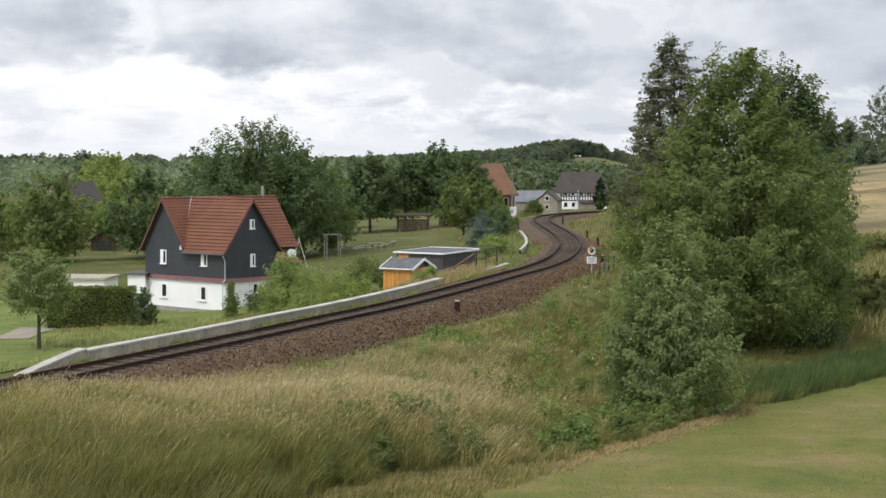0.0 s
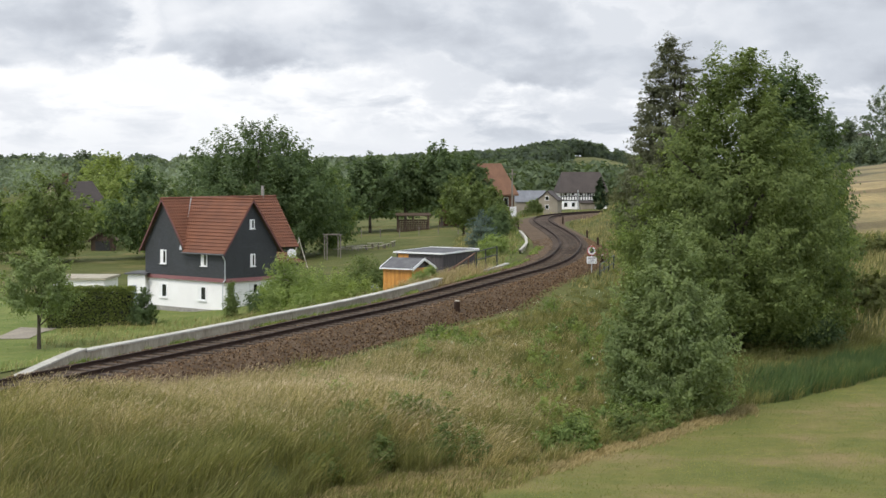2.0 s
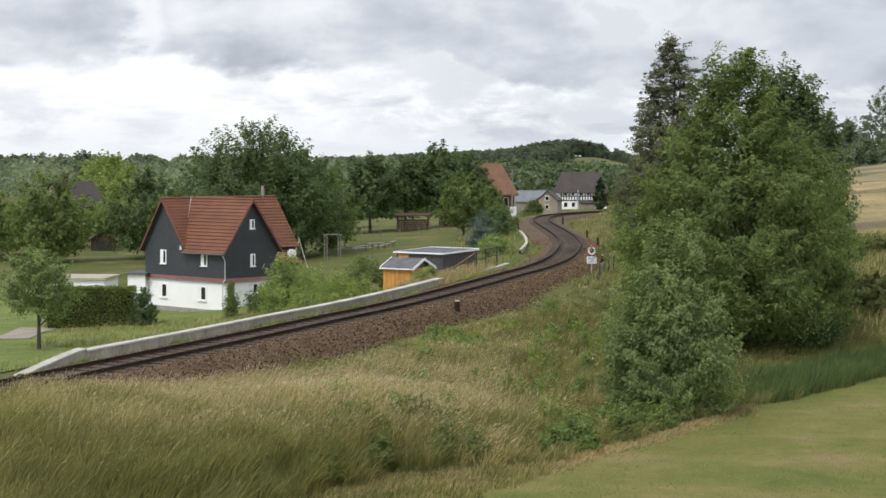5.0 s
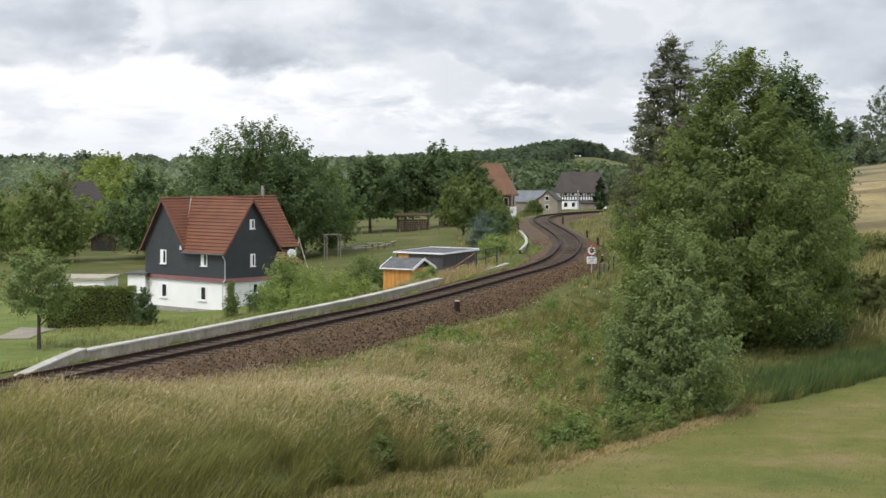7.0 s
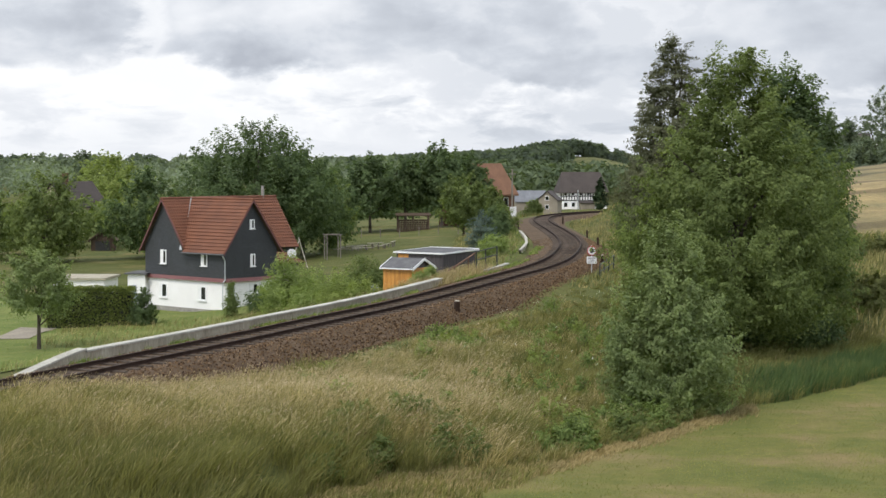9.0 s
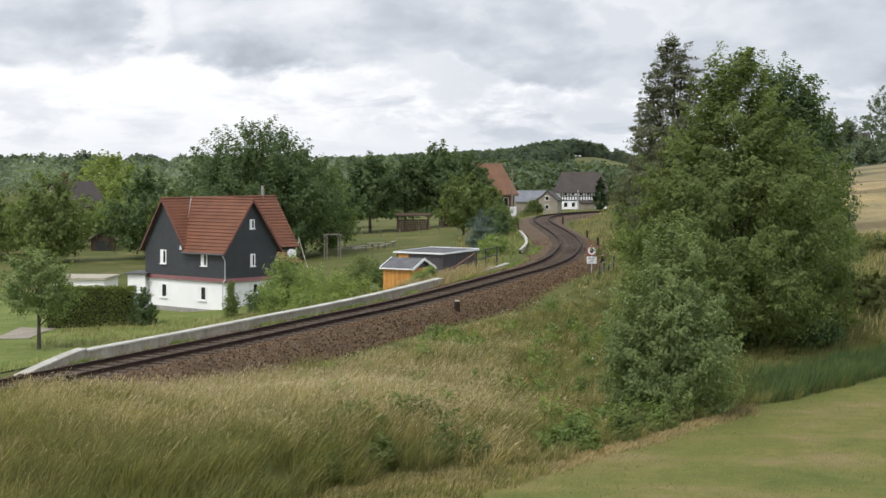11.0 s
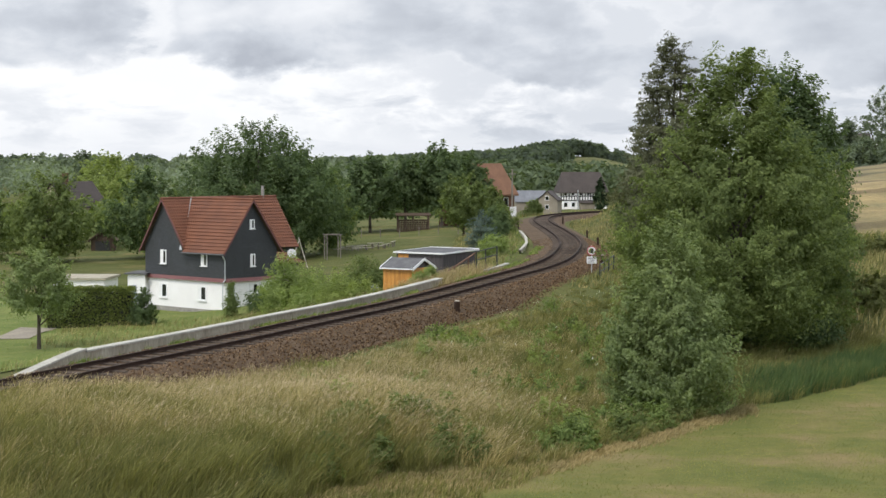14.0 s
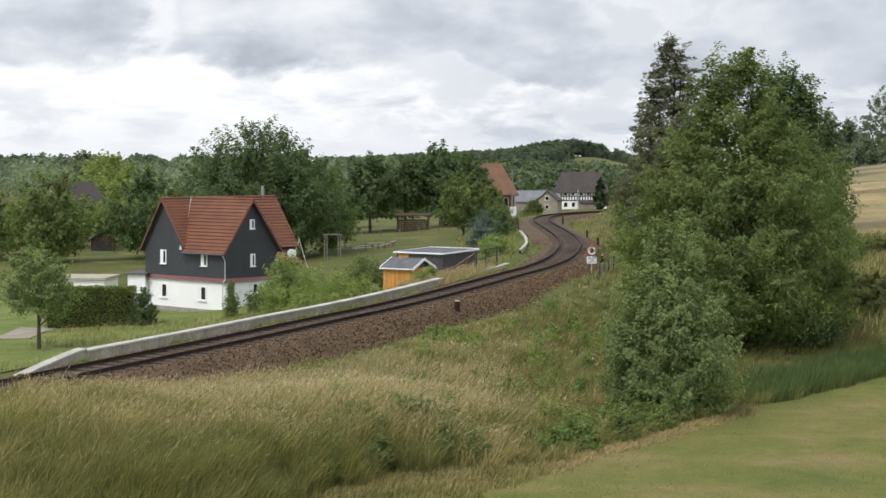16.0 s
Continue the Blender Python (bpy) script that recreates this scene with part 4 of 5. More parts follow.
def raw_parts(name, pieces):
    """One mesh out of several arrays of verts and quads, each with its material."""
    vs, fs, ms, off = [], [], [], 0
    for i, (v, f, mat) in enumerate(pieces):
        vs.append(v)
        fs.append(f + off)
        ms.append(np.full(len(f), i, dtype=np.int32))
        off += len(v)
    ob = raw(name, np.concatenate(vs), np.concatenate(fs), pieces[0][2])
    for p in pieces[1:]:
        ob.data.materials.append(M[p[2]])
    ob.data.polygons.foreach_set("material_index", np.concatenate(ms))
    return ob


# ---- shrubs, hedge and brush ----
BUSHES = [
    ("bush", -10.8, 118, 0.85 - gz(-10.8, 118), 2.3, "leaf_bright", "tall light green bush beside the house", 170, 0.11),
    ("bush", -8.4, 112, 0.3 - gz(-8.4, 112), 2.0, "leaf_bright", "light green garden bush behind the wall", 140, 0.1),
    ("bush", -6.4, 106, 0.4 - gz(-6.4, 106), 1.9, "leaf_willow", "pale green feathery bush behind the wall", 150, 0.09),
    ("bush", -4.8, 104, 0.1 - gz(-4.8, 104), 1.4, "leaf_willow", "pale green feathery bush behind the wall", 110, 0.09),
    ("bush", -13.4, 128, -2.1 - gz(-13.4, 128), 1.5, "leaf_dark", "dark ivy bush against the house", 100, 0.1),
    ("bush", -15.9, 127, -1.7 - gz(-15.9, 127), 0.6, "leaf_mid", "slim shrub at the house's corner", 50, 0.09),
    ("bush", -6.0, 127, 0.2 - gz(-6.0, 127), 2.1, "leaf_mid", "green bush in the garden", 120, 0.11),
    ("bush", -3.6, 128, -0.3 - gz(-3.6, 128), 1.7, "leaf_mid", "green bush in the garden", 100, 0.11),
    ("bush", -1.3, 98.5, 0.8 - gz(-1.3, 98.5), 0.55, "leaf_bright", "small bright bush beside the shed", 60, 0.07),
    ("bush", -0.75, 99.5, 1.05 - gz(-0.75, 99.5), 0.45, "leaf_bright", "small bright bush beside the shed", 60, 0.07),
    ("bush", 3.6, 116.5, 1.7, 1.1, "leaf_bright", "bright green bush below the track", 90, 0.08),
    ("bush", 3.6, 126, 1.2, 1.1, "leaf_mid", "green bush below the track", 90, 0.1),
    ("bush", 4.4, 143, 3.2, 1.4, "leaf_dark", "dark green bush behind the spruce", 90, 0.12),
    ("bush", 5.2, 150, 2.8, 1.6, "leaf_mid", "green bush below the bend", 80, 0.12),
    ("bush", 15.7, 292, 4.2, 1.9, "leaf_mid", "round green bush before the village barn", 110, 0.2),
    ("bush", 17.0, 150, 4.2, 2.0, "leaf_mid", "green bush on the cutting's edge", 120, 0.13),
    ("bush", 17.6, 140, 4.6, 2.2, "leaf_mid", "green bush on the cutting's edge", 120, 0.13),
    ("bush", 18.5, 165, 4.0, 2.0, "leaf_dark", "dark bush on the cutting's edge", 100, 0.14),
    ("bush", 13.2, 116, 3.0, 1.6, "leaf_bright", "leafy bush at the end of the railing", 120, 0.1),
    ("bush", 12.0, 99, 2.2, 1.2, "leaf_mid", "leafy bush on the bank", 90, 0.09),
    ("bush", 11.8, 77.0, 2.4, 1.7, "leaf_dark", "dark undergrowth below the maple", 110, 0.1),
    ("bush", 14.6, 78.0, 2.6, 1.9, "leaf_dark", "dark undergrowth below the maple", 120, 0.1),
    ("bush", 16.6, 75.0, 1.6, 1.2, "leaf_dark", "dark undergrowth below the maple", 90, 0.1),
    ("bush", 9.1, 71, 1.3, 0.9, "leaf_mid", "low weeds under the young tree", 60, 0.07),
    ("bush", 9.8, 62, 1.1, 0.9, "leaf_dark", "low weeds under the young tree", 60, 0.07),
]
for i, (nm, x, y, h, r, mt, lb, cl, ls) in enumerate(BUSHES):
    make_tree(nm, x, y, h, r, 0.05, mt, lb, "dome", int(cl * 1.2), 80, ls * 0.8, 0.3 + 0.17 * r, 200 + i, 0.03, limbs=3, slim=0.36, flat=1.25, category="bush", group="shrubs")
# brush on the slope below the field
rng = np.random.default_rng(21)
for i in range(28):
    x, y = rng.uniform(19.5, 36), rng.uniform(82, 128)
    make_tree("bush", x, y, rng.uniform(1.4, 3.0), rng.uniform(1.3, 2.2), 0.05, rng.choice(["leaf_brush", "leaf_mid", "leaf_brush"]), "rough brown-green brush on the slope", "dome", 75, 34, 0.13, 0.6, 300 + i, 0.03, limbs=2, category="bush", group="brush on the slope")


def make_hedge():
    rng = np.random.default_rng(5)
    h = thing("hedge", pose(-26.2, 128, gz(-26.2, 128), 0, 0, 0), "clipped dark green garden hedge before the lawn", "hedge")
    k = 26000
    c = np.stack([rng.uniform(-3.9, 2.9, k), rng.uniform(-0.5, 0.5, k), rng.uniform(0, 3.05, k)], 1)
    keep = (np.abs(c[:, 1]) > 0.28) | (c[:, 2] > 2.7)
    c = c[keep] + rng.normal(size=(keep.sum(), 3)) * 0.06
    v, f = leaf_mesh(c, 0.09, rng, 0.2)
    raw("foliage", v, f, "leaf_hedge", h)
    # added filler box, painted near-black as the shade behind the leaves
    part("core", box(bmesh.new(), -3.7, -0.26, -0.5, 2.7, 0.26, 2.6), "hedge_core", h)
    make_tree("bush", -22.6, 127.3, 2.9, 1.0, 0.0, "leaf_dark", "rounded dark shrub at the end of the hedge", "dome", 90, 60, 0.09, 0.4, 77, 0.03, limbs=2, category="bush")


make_hedge()


# ---- grasses ----
def meadow_edge(x):
    return np.interp(x, [-20, -5.5, -3.0, -1.2, 1.2, 3.0, 8.2, 17, 30], [26, 35, 40, 43.2, 43.6, 45.2, 54, 65.5, 80])


def mown_edge(x):
    return np.minimum(meadow_edge(x), np.interp(x, [-1, 3.4, 30], [36.5, 45.6, 101]) + 0.35 * np.sin(x * 2.3) + 0.2 * np.sin(x * 5.9))


def scatter(rng, count, x0, x1, y0, y1, rule):
    x, y = rng.uniform(x0, x1, count), rng.uniform(y0, y1, count)
    keep = rule(x, y)
    return x[keep], y[keep]


def patchy(x, y, size, seed=0.0):
    return 0.5 + 0.25 * bumps(x + seed, y - seed, size) + 0.12 * bumps(x * 1.7 - seed, y * 1.3, size * 0.4)


def make_grass():
    rng = np.random.default_rng(31)
    def verge(x, y):
        s, _ = beside(x, y)
        return (s > 3.55 - 0.9 * ease(90, 104, y) + 0.7 * patchy(x, y, 0.8)) & (y > meadow_edge(x) + 0.7 * patchy(x, y, 0.9)) & (np.abs(x) < 0.285 * y + 1)
    # tussocks of tall blond and of green grass on the bank
    tx, ty = scatter(rng, 19000, -17, 20, 28, 112, lambda x, y: (patchy(x, y, 0.55, 7.0) + 0.35 * rng.random(len(x)) > 0.42) & (rng.random(len(x)) < np.clip(1.35 - y / 110, 0.4, 1)) & verge(x, y))
    mound = ease(3.0, -2.0, tx + 0.1 * (ty - 46)) * (1 - ease(60, 68, ty))
    tone = 0.95 * patchy(tx, ty, 2.4, 4.2) + 0.45 * patchy(tx, ty, 0.7, 1.1) - 0.22 + 0.5 * (rng.random(len(tx)) - 0.5)
    tone += 0.32 * mound * (1 - ease(38, 47, ty)) - 0.42 * mound * ease(44, 52, ty) + 0.26 * ease(0.5, 4, tx) + 0.6 * ease(8.5, 10.5, tx) - 0.12 * ease(-1, 1.5, tx) * (1 - ease(3, 5, tx))
    tall = 0.3 + 0.3 * np.clip(patchy(tx, ty, 1.8), 0, 1) + 0.22 * rng.random(len(tx)) + 0.4 * mound - 0.12 * ease(62, 85, ty)
    apart = beside(tx, ty)[0]
    tall *= 0.5 + 0.5 * np.maximum(ease(3.5, 8, apart), ease(-8, -12, tx))
    wind = np.clip(0.15 + 0.5 * patchy(tx, ty, 1.6, 3.3), 0.1, 0.8)
    for name, mask, mat, head, label in (("tall_grass", tone < 0.55, "grass_tall", 1.0, "tall blond seeding grass on the bank"), ("grass", tone >= 0.55, "grass_green", 0.05, "rough green grass and weeds on the bank")):
        each = 36
        cx, cy, ch, cw = (np.repeat(q[mask], each) for q in (tx, ty, tall, wind))
        k = len(cx)
        r, a = np.abs(rng.normal(size=k)) * 0.14, rng.uniform(0, 2 * math.pi, k)
        gx, gy = cx + r * np.cos(a), cy + r * np.sin(a)
        fan = np.stack([np.cos(a), np.sin(a)], 1) * (0.2 + 1.9 * r)[:, None]
        v, f, tips, h = blades(rng, gx, gy, ground_z(gx, gy) - 0.02, ch, cw, 0.009, fan)
        plume = 0.16 + 0.6 * np.repeat((mound * ease(44, 51, ty))[mask], each)
        pick = rng.random(k) < head * plume * ease(0.5, 0.9, h / ch)
        hv, hf = heads(rng, tips[pick], h[pick], 0.75)
        tagged(raw_parts(name, [(v, f, mat), (hv, hf, "seed_head")]), label, "grass", kind="stuff")
    # low cover between the tussocks, and the rough strip before the mown meadow
    def strip(x, y):
        return (y > mown_edge(x) - 0.9 + 1.2 * patchy(x, y, 0.8)) & (y < meadow_edge(x) + 1.2) & (np.abs(x) < 0.285 * y + 1)
    for name, count, rule, box4, mat, tall, label in (
            ("undergrowth", 52000, verge, (-17, 14, 29, 90), "grass_bank", 0.3, "low mixed grass between the tussocks"),
            ("stubble", 26000, strip, (-12, 5, 37, 46), "grass_dry", 0.17, "dry straw and stubble at the foot of the bank"),
            ("rough_grass", 34000, strip, (-12, 5, 37, 46), "grass_green", 0.24, "short rough grass at the foot of the bank")):
        x, y = scatter(rng, count, *box4, lambda x, y: rule(x, y) & (rng.random(len(x)) < 0.3 + patchy(x, y, 0.9, len(name))))
        v, f, _, _ = blades(rng, x, y, ground_z(x, y), tall * (0.6 + 0.8 * np.clip(patchy(x, y, 0.6), 0, 1)), 0.4, 0.013)
        tagged(raw(name, v, f, mat), label, "grass", kind="stuff")
    # short grass of the mown meadow
    x, y = scatter(rng, 60000, -1, 26, 38, 82, lambda x, y: (y < mown_edge(x) + 0.6) & (x < 0.285 * y) & (rng.random(len(x)) < 40 / y))
    v, f, _, _ = blades(rng, x, y, ground_z(x, y) + 0.012, 0.045 + 0.025 * patchy(x, y, 2.0), 0.5, 0.009)
    tagged(raw("mown_grass", v, f, "grass_mown"), "short mown meadow grass", "grass", kind="stuff")
    # dry cut edge of the meadow
    x = rng.uniform(-3, 10.5, 11000)
    y = meadow_edge(x) + rng.normal(size=11000) * np.where(x < 2, 0.9, 0.5) - 0.3
    v, f, _, _ = blades(rng, x, y, ground_z(x, y), np.full(len(x), 0.16), 0.6, 0.015)
    tagged(raw("dry_grass", v, f, "grass_dry"), "dry cut grass along the meadow's edge", "grass", kind="stuff")
    # reeds at the foot of the trees
    x, y = scatter(rng, 60000, 9.5, 26, 58, 84, lambda x, y: (y > meadow_edge(x) + 0.3) & (y < meadow_edge(x) + 5.5) & (x > 10.5 + 1.2 * rng.random(len(x))))
    v, f, _, _ = blades(rng, x, y, ground_z(x, y), 0.55 + 0.4 * patchy(x, y, 1.5), 0.3, 0.016)
    tagged(raw("reeds", v, f, "reed"), "dense blue-green reeds below the trees", "grass", kind="stuff")
    # rough grass on the far side of the line and in the gardens
    def beyond(x, y):
        s, _ = beside(x, y)
        return (s < -3.1) & (rng.random(len(x)) < np.where(s > -14, 1.0, 0.35) * np.clip(patchy(x, y, 3.0), 0.1, 1))
    x, y = scatter(rng, 95000, -34, 8, 60, 150, lambda x, y: (np.abs(x) < 0.28 * y) & beyond(x, y))
    v, f, _, _ = blades(rng, x, y, ground_z(x, y), (0.1 + 0.3 * np.clip(patchy(x, y, 2.0, 1.7), 0, 1)) * (1 - 0.4 * ease(-13, -18, x)), 0.5, 0.016)
    tagged(raw("garden_grass", v, f, "grass_garden"), "rough grass below the railway wall", "grass", kind="stuff")
    # pale uncut grass before the house and along the foot of the wall
    def uncut(x, y):
        s, _ = beside(x, y)
        return (np.abs(x) < 0.28 * y) & ((s < -3.2) & (s > -7) | (y > 112) & (y < 128) & (x > -28) & (s < -9)) & (rng.random(len(x)) < 0.15 + 0.9 * patchy(x, y, 2.2, 2.9))
    x, y = scatter(rng, 45000, -30, 4, 60, 128, uncut)
    v, f, tips, h = blades(rng, x, y, ground_z(x, y), 0.35 + 0.35 * np.clip(patchy(x, y, 1.7, 0.3), 0, 1), 0.4, 0.015)
    hv, hf = heads(rng, tips[::3], h[::3], 0.6)
    tagged(raw_parts("uncut_grass", [(v, f, "grass_bank"), (hv, hf, "seed_head")]), "pale uncut grass beside the lawn and the wall", "grass", kind="stuff")
    # dry grass on both banks of the bend
    def banks(x, y):
        s, _ = beside(x, y)
        return ((s > 2.9) & (s < 15) | (s < -3.9) & (s > -9)) & (rng.random(len(x)) < 0.55 + 0.5 * patchy(x, y, 2.0))
    x, y = scatter(rng, 54000, 0, 28, 100, 235, banks)
    v, f, tips, h = blades(rng, x, y, ground_z(x, y), (0.3 + 0.35 * np.clip(patchy(x, y, 3.0, 0.7), 0, 1)) * np.where(x < 8.5, 0.75, 1.0), 0.3, 0.02)
    tagged(raw("bank_grass", v, f, "grass_bank"), "dry pale grass on the banks of the bend", "grass", kind="stuff")
    # rough grass on the slope below the field
    x, y = scatter(rng, 26000, 17, 40, 70, 150, lambda x, y: (y > meadow_edge(x) + 9) & (x < 0.285 * y))
    v, f, tips, h = blades(rng, x, y, ground_z(x, y), 0.45 + 0.45 * np.clip(patchy(x, y, 3.0, 0.7), 0, 1), 0.3, 0.03)
    tagged(raw("slope_grass", v, f, "grass_bank"), "rough pale grass on the slope below the field", "grass", kind="stuff")
    # blond grass where the wall ends, and on the steps
    i = rng.integers(int(run_at(95) / 0.5), int(run_at(104.5) / 0.5), 2600)
    o = -rng.uniform(2.2, 5.0, len(i))
    p = LINE[i] + SIDE[i] * o[:, None] + rng.uniform(-0.25, 0.25, (len(i), 1)) * TANGENT[i]
    v, f, tips, h = blades(rng, p[:, 0], p[:, 1], ground_z(p[:, 0], p[:, 1]), np.full(len(p), 0.62), 0.3, 0.014)
    hv, hf = heads(rng, tips[::2], h[::2], 0.4)
    tagged(raw_parts("tall_grass", [(v, f, "grass_dry"), (hv, hf, "seed_head")]), "tall blond grass at the end of the wall", "grass", kind="stuff")
    # white umbels among the grass
    x, y = scatter(rng, 420, 0, 10.5, 50, 100, lambda x, y: verge(x, y) & (patchy(x, y, 2.0, 6.0) > 0.62))
    v, f, tips, h = blades(rng, x, y, ground_z(x, y), np.full(len(x), 0.75), 0.1, 0.008)
    hv, hf = leaf_mesh(np.repeat(tips, 5, 0) + rng.normal(size=(len(tips) * 5, 3)) * 0.03, 0.022, rng, 2.0, 0.9)
    tagged(raw_parts("wild_flowers", [(v, f, "grass_green"), (hv, hf, "petal")]), "white wild flowers scattered on the bank", "flowers", kind="stuff")
    # between wall and rails
    i = rng.integers(int(run_at(62) / 0.5), int(run_at(125) / 0.5), 9000)
    o = -rng.uniform(1.95, 2.6, len(i))
    p = LINE[i] + SIDE[i] * o[:, None] + rng.uniform(-0.25, 0.25, (len(i), 1)) * TANGENT[i]
    keep = patchy(p[:, 0], p[:, 1], 1.5) > 0.5
    p = p[keep]
    v, f, _, _ = blades(rng, p[:, 0], p[:, 1], track_z(p[:, 1]) - 0.4, np.full(len(p), 0.28), 0.3, 0.014)
    tagged(raw("grass", v, f, "grass_garden"), "thin strip of grass between rails and wall", "grass", kind="stuff")
    # wind-blown tufts that stand free on the bank
    meshes = []
    for k in range(6):
        n_b = 270
        r, a = np.sqrt(rng.random(n_b)) * 0.8, rng.uniform(0, 2 * math.pi, n_b)
        v, f, tips, h = blades(rng, r * np.cos(a), r * np.sin(a), np.full(n_b, -0.1), 1.12 - 0.35 * r, 0.45, 0.011, np.stack([np.cos(a), np.sin(a)], 1) * (0.25 * r)[:, None])
        pick = rng.random(n_b) < (0.6 if k % 3 else 0.12)
        hv, hf = heads(rng, tips[pick], h[pick], 0.7)
        ob = raw_parts("grass_tuft", [(v, f, "grass_tall" if k % 3 else "grass_green"), (hv, hf, "seed_head")])
        tagged(ob, "wind-blown tuft of tall seeding grass", "grass", "wind-blown tufts")
        meshes.append(ob)
    spots = []
    while len(spots) < 215:
        x, y = rng.uniform(-14.5, 2.0), rng.uniform(36, 70)
        s, _ = beside(x, y)
        if s[0] > 7.0 and y > meadow_edge(x) + 1.0 and abs(x) < 0.28 * y and all((x - u) ** 2 + (y - w) ** 2 > 0.45 for u, w in spots):
            spots.append((x, y))
    while len(spots) < 258:
        x, y = rng.uniform(-16, -5), rng.uniform(48, 68)
        s, _ = beside(x, y)
        if 3.9 < s[0] < 6.5 and abs(x) < 0.285 * y and all((x - u) ** 2 + (y - w) ** 2 > 0.3 for u, w in spots):
            spots.append((x, y))
    while len(spots) < 299:
        x, y = rng.uniform(-9.5, -1.5), rng.uniform(54, 69)
        s, _ = beside(x, y)
        if 5.5 < s[0] < 11 and all((x - u) ** 2 + (y - w) ** 2 > 0.35 for u, w in spots):
            spots.append((x, y))
    for k, (x, y) in enumerate(spots):
        m = pose(x, y, gz(x, y), 0, 0, rng.uniform(-25, 25))
        ob = meshes[k % 6] if k < 6 or y > 42 else meshes[3 * (k % 2)]
        if k < 6:
            ob.matrix_world = m
        else:
            ob = copy_thing(ob, m)
        SWAYING.append((ob, 7.0))
    # leafy weeds between the grass
    for k in range(90):
        x, y = rng.uniform(-5, 9.5), rng.uniform(44, 92)
        s, _ = beside(x, y)
        if s[0] > 4.5 and y > meadow_edge(x) + 2:
            make_tree("weed", x, y, rng.uniform(0.65, 1.15), rng.uniform(0.35, 0.8), 0.02, ["leaf_weed", "leaf_weed", "leaf_willow"][k % 3], "leafy green weed among the grass", "dome", 26, 24, 0.05, 0.22, 400 + k, 0.012, limbs=2, category="weed", group="weeds on the bank")


def make_sheet(name, xs, rows, edge, lift, mat, label, category):
    """A ground cover that follows the ground: for each x a strip from edge(x)[0] to edge(x)[1]."""
    verts = []
    for x in xs:
        y0, y1 = edge(x)
        verts.append(np.stack([np.full(rows, x), np.linspace(y0, y1, rows)], 1))
    v = np.concatenate(verts)
    z = ground_z(v[:, 0], v[:, 1]) + lift
    i = (np.arange(len(xs) - 1)[:, None] * rows + np.arange(rows - 1)[None]).ravel()
    ob = raw(name, np.concatenate([v, z[:, None]], 1), np.stack([i, i + rows, i + rows + 1, i + 1], 1), mat, smooth=True)
    return tagged(ob, label, category, kind="structure")


make_sheet("mown_meadow", np.linspace(-1.0, 28, 100), 44, lambda x: (24.0, float(mown_edge(x)) + 0.2), 0.02, "mown_meadow", "mown green meadow with dry brownish patches", "meadow")
make_sheet("lawn", np.linspace(-40, -13.5, 54), 60, lambda x: (float(np.interp(x, LINE[:, 0], LINE[:, 1])) + 9.5, 158.0), 0.05, "lawn", "green garden lawn below the railway wall", "lawn")
make_sheet("driveway", np.linspace(-32.0, -29.2, 8), 14, lambda x: (119.0, 128.0), 0.1, "plaster_grey", "grey concrete driveway beside the hedge", "driveway")
make_grass()


# taller weeds and saplings along the foot of the young tree and the meadow's edge
rng = np.random.default_rng(77)
for k in range(38):
    if k < 20:
        x = rng.uniform(3.2, 8.6)
        y = float(meadow_edge(x)) + rng.uniform(0.8, 5.5)
    else:
        x = rng.uniform(-3.2, 0.8)
        y = float(meadow_edge(x)) + rng.uniform(1.0, 5.0)
    make_tree("weed", x, y, rng.uniform(0.6, 1.05 if k >= 20 else 1.35), rng.uniform(0.35, 0.65) if k >= 20 else rng.uniform(0.5, 0.95), 0.02, "leaf_mid" if k >= 20 else rng.choice(["leaf_weed", "leaf_mid", "leaf_weed"]), "tall leafy green weed beside the meadow's edge", "dome", 60, 40, 0.045, 0.24, 700 + k, 0.012, limbs=2, category="weed", group="weeds on the bank")


# ---- distant woods ----
def make_woods(name, label, spots, mat, leaf=1.1, per=80, seed=51):
    rng = np.random.default_rng(seed)
    centres, faces_out = [], []
    for x, y, r, h in spots:
        z = gz(x, y)
        d = rng.normal(size=(per, 3))
        d /= np.linalg.norm(d, axis=1)[:, None]
        d[:, 2] = np.abs(d[:, 2])
        faces_out.append(d)
        rr = (0.75 + 0.25 * rng.random((per, 1)))
        centres.append(np.array([x, y, z + h * 0.25]) + d * rr * np.array([r, r, h * 0.75]))
    v, f = leaf_mesh(np.concatenate(centres), leaf, rng, 0.3, 0.75, True, np.concatenate(faces_out) * 0.8)
    return tagged(raw(name, v, f, mat), label, "trees", kind="stuff")


rng = np.random.default_rng(61)
hill = [(rng.uniform(-90, 178), rng.uniform(1180, 1560), rng.uniform(4, 7), rng.uniform(9, 15)) for _ in range(1100)]
hill = [p for p in hill if not (89 < p[0] < 200 and p[1] < 1385)]
# the hill's haze is painted into its leaf colour
make_woods("woodland", "dark wooded hill on the horizon", hill, "leaf_hill_haze", 1.8, 130)
mid = [(rng.uniform(10, 75), rng.uniform(520, 900), rng.uniform(3.5, 6), rng.uniform(8, 14)) for _ in range(150)]
mid = [p for p in mid if p[0] / p[1] < 0.072 or p[1] < 660]
make_woods("woodland", "dark trees behind the village", mid, "leaf_wood", 0.9, 120, 52)
left = [(rng.uniform(-0.31, -0.02) * d, d, rng.uniform(4, 8), rng.uniform(9, 16)) for d in rng.uniform(520, 1000, 170)]
# haze of both tree lines sits in the pale leaf colour
make_woods("woodland", "hazy line of trees beyond the valley", left, "leaf_hill_haze", 0.6, 190, 53)
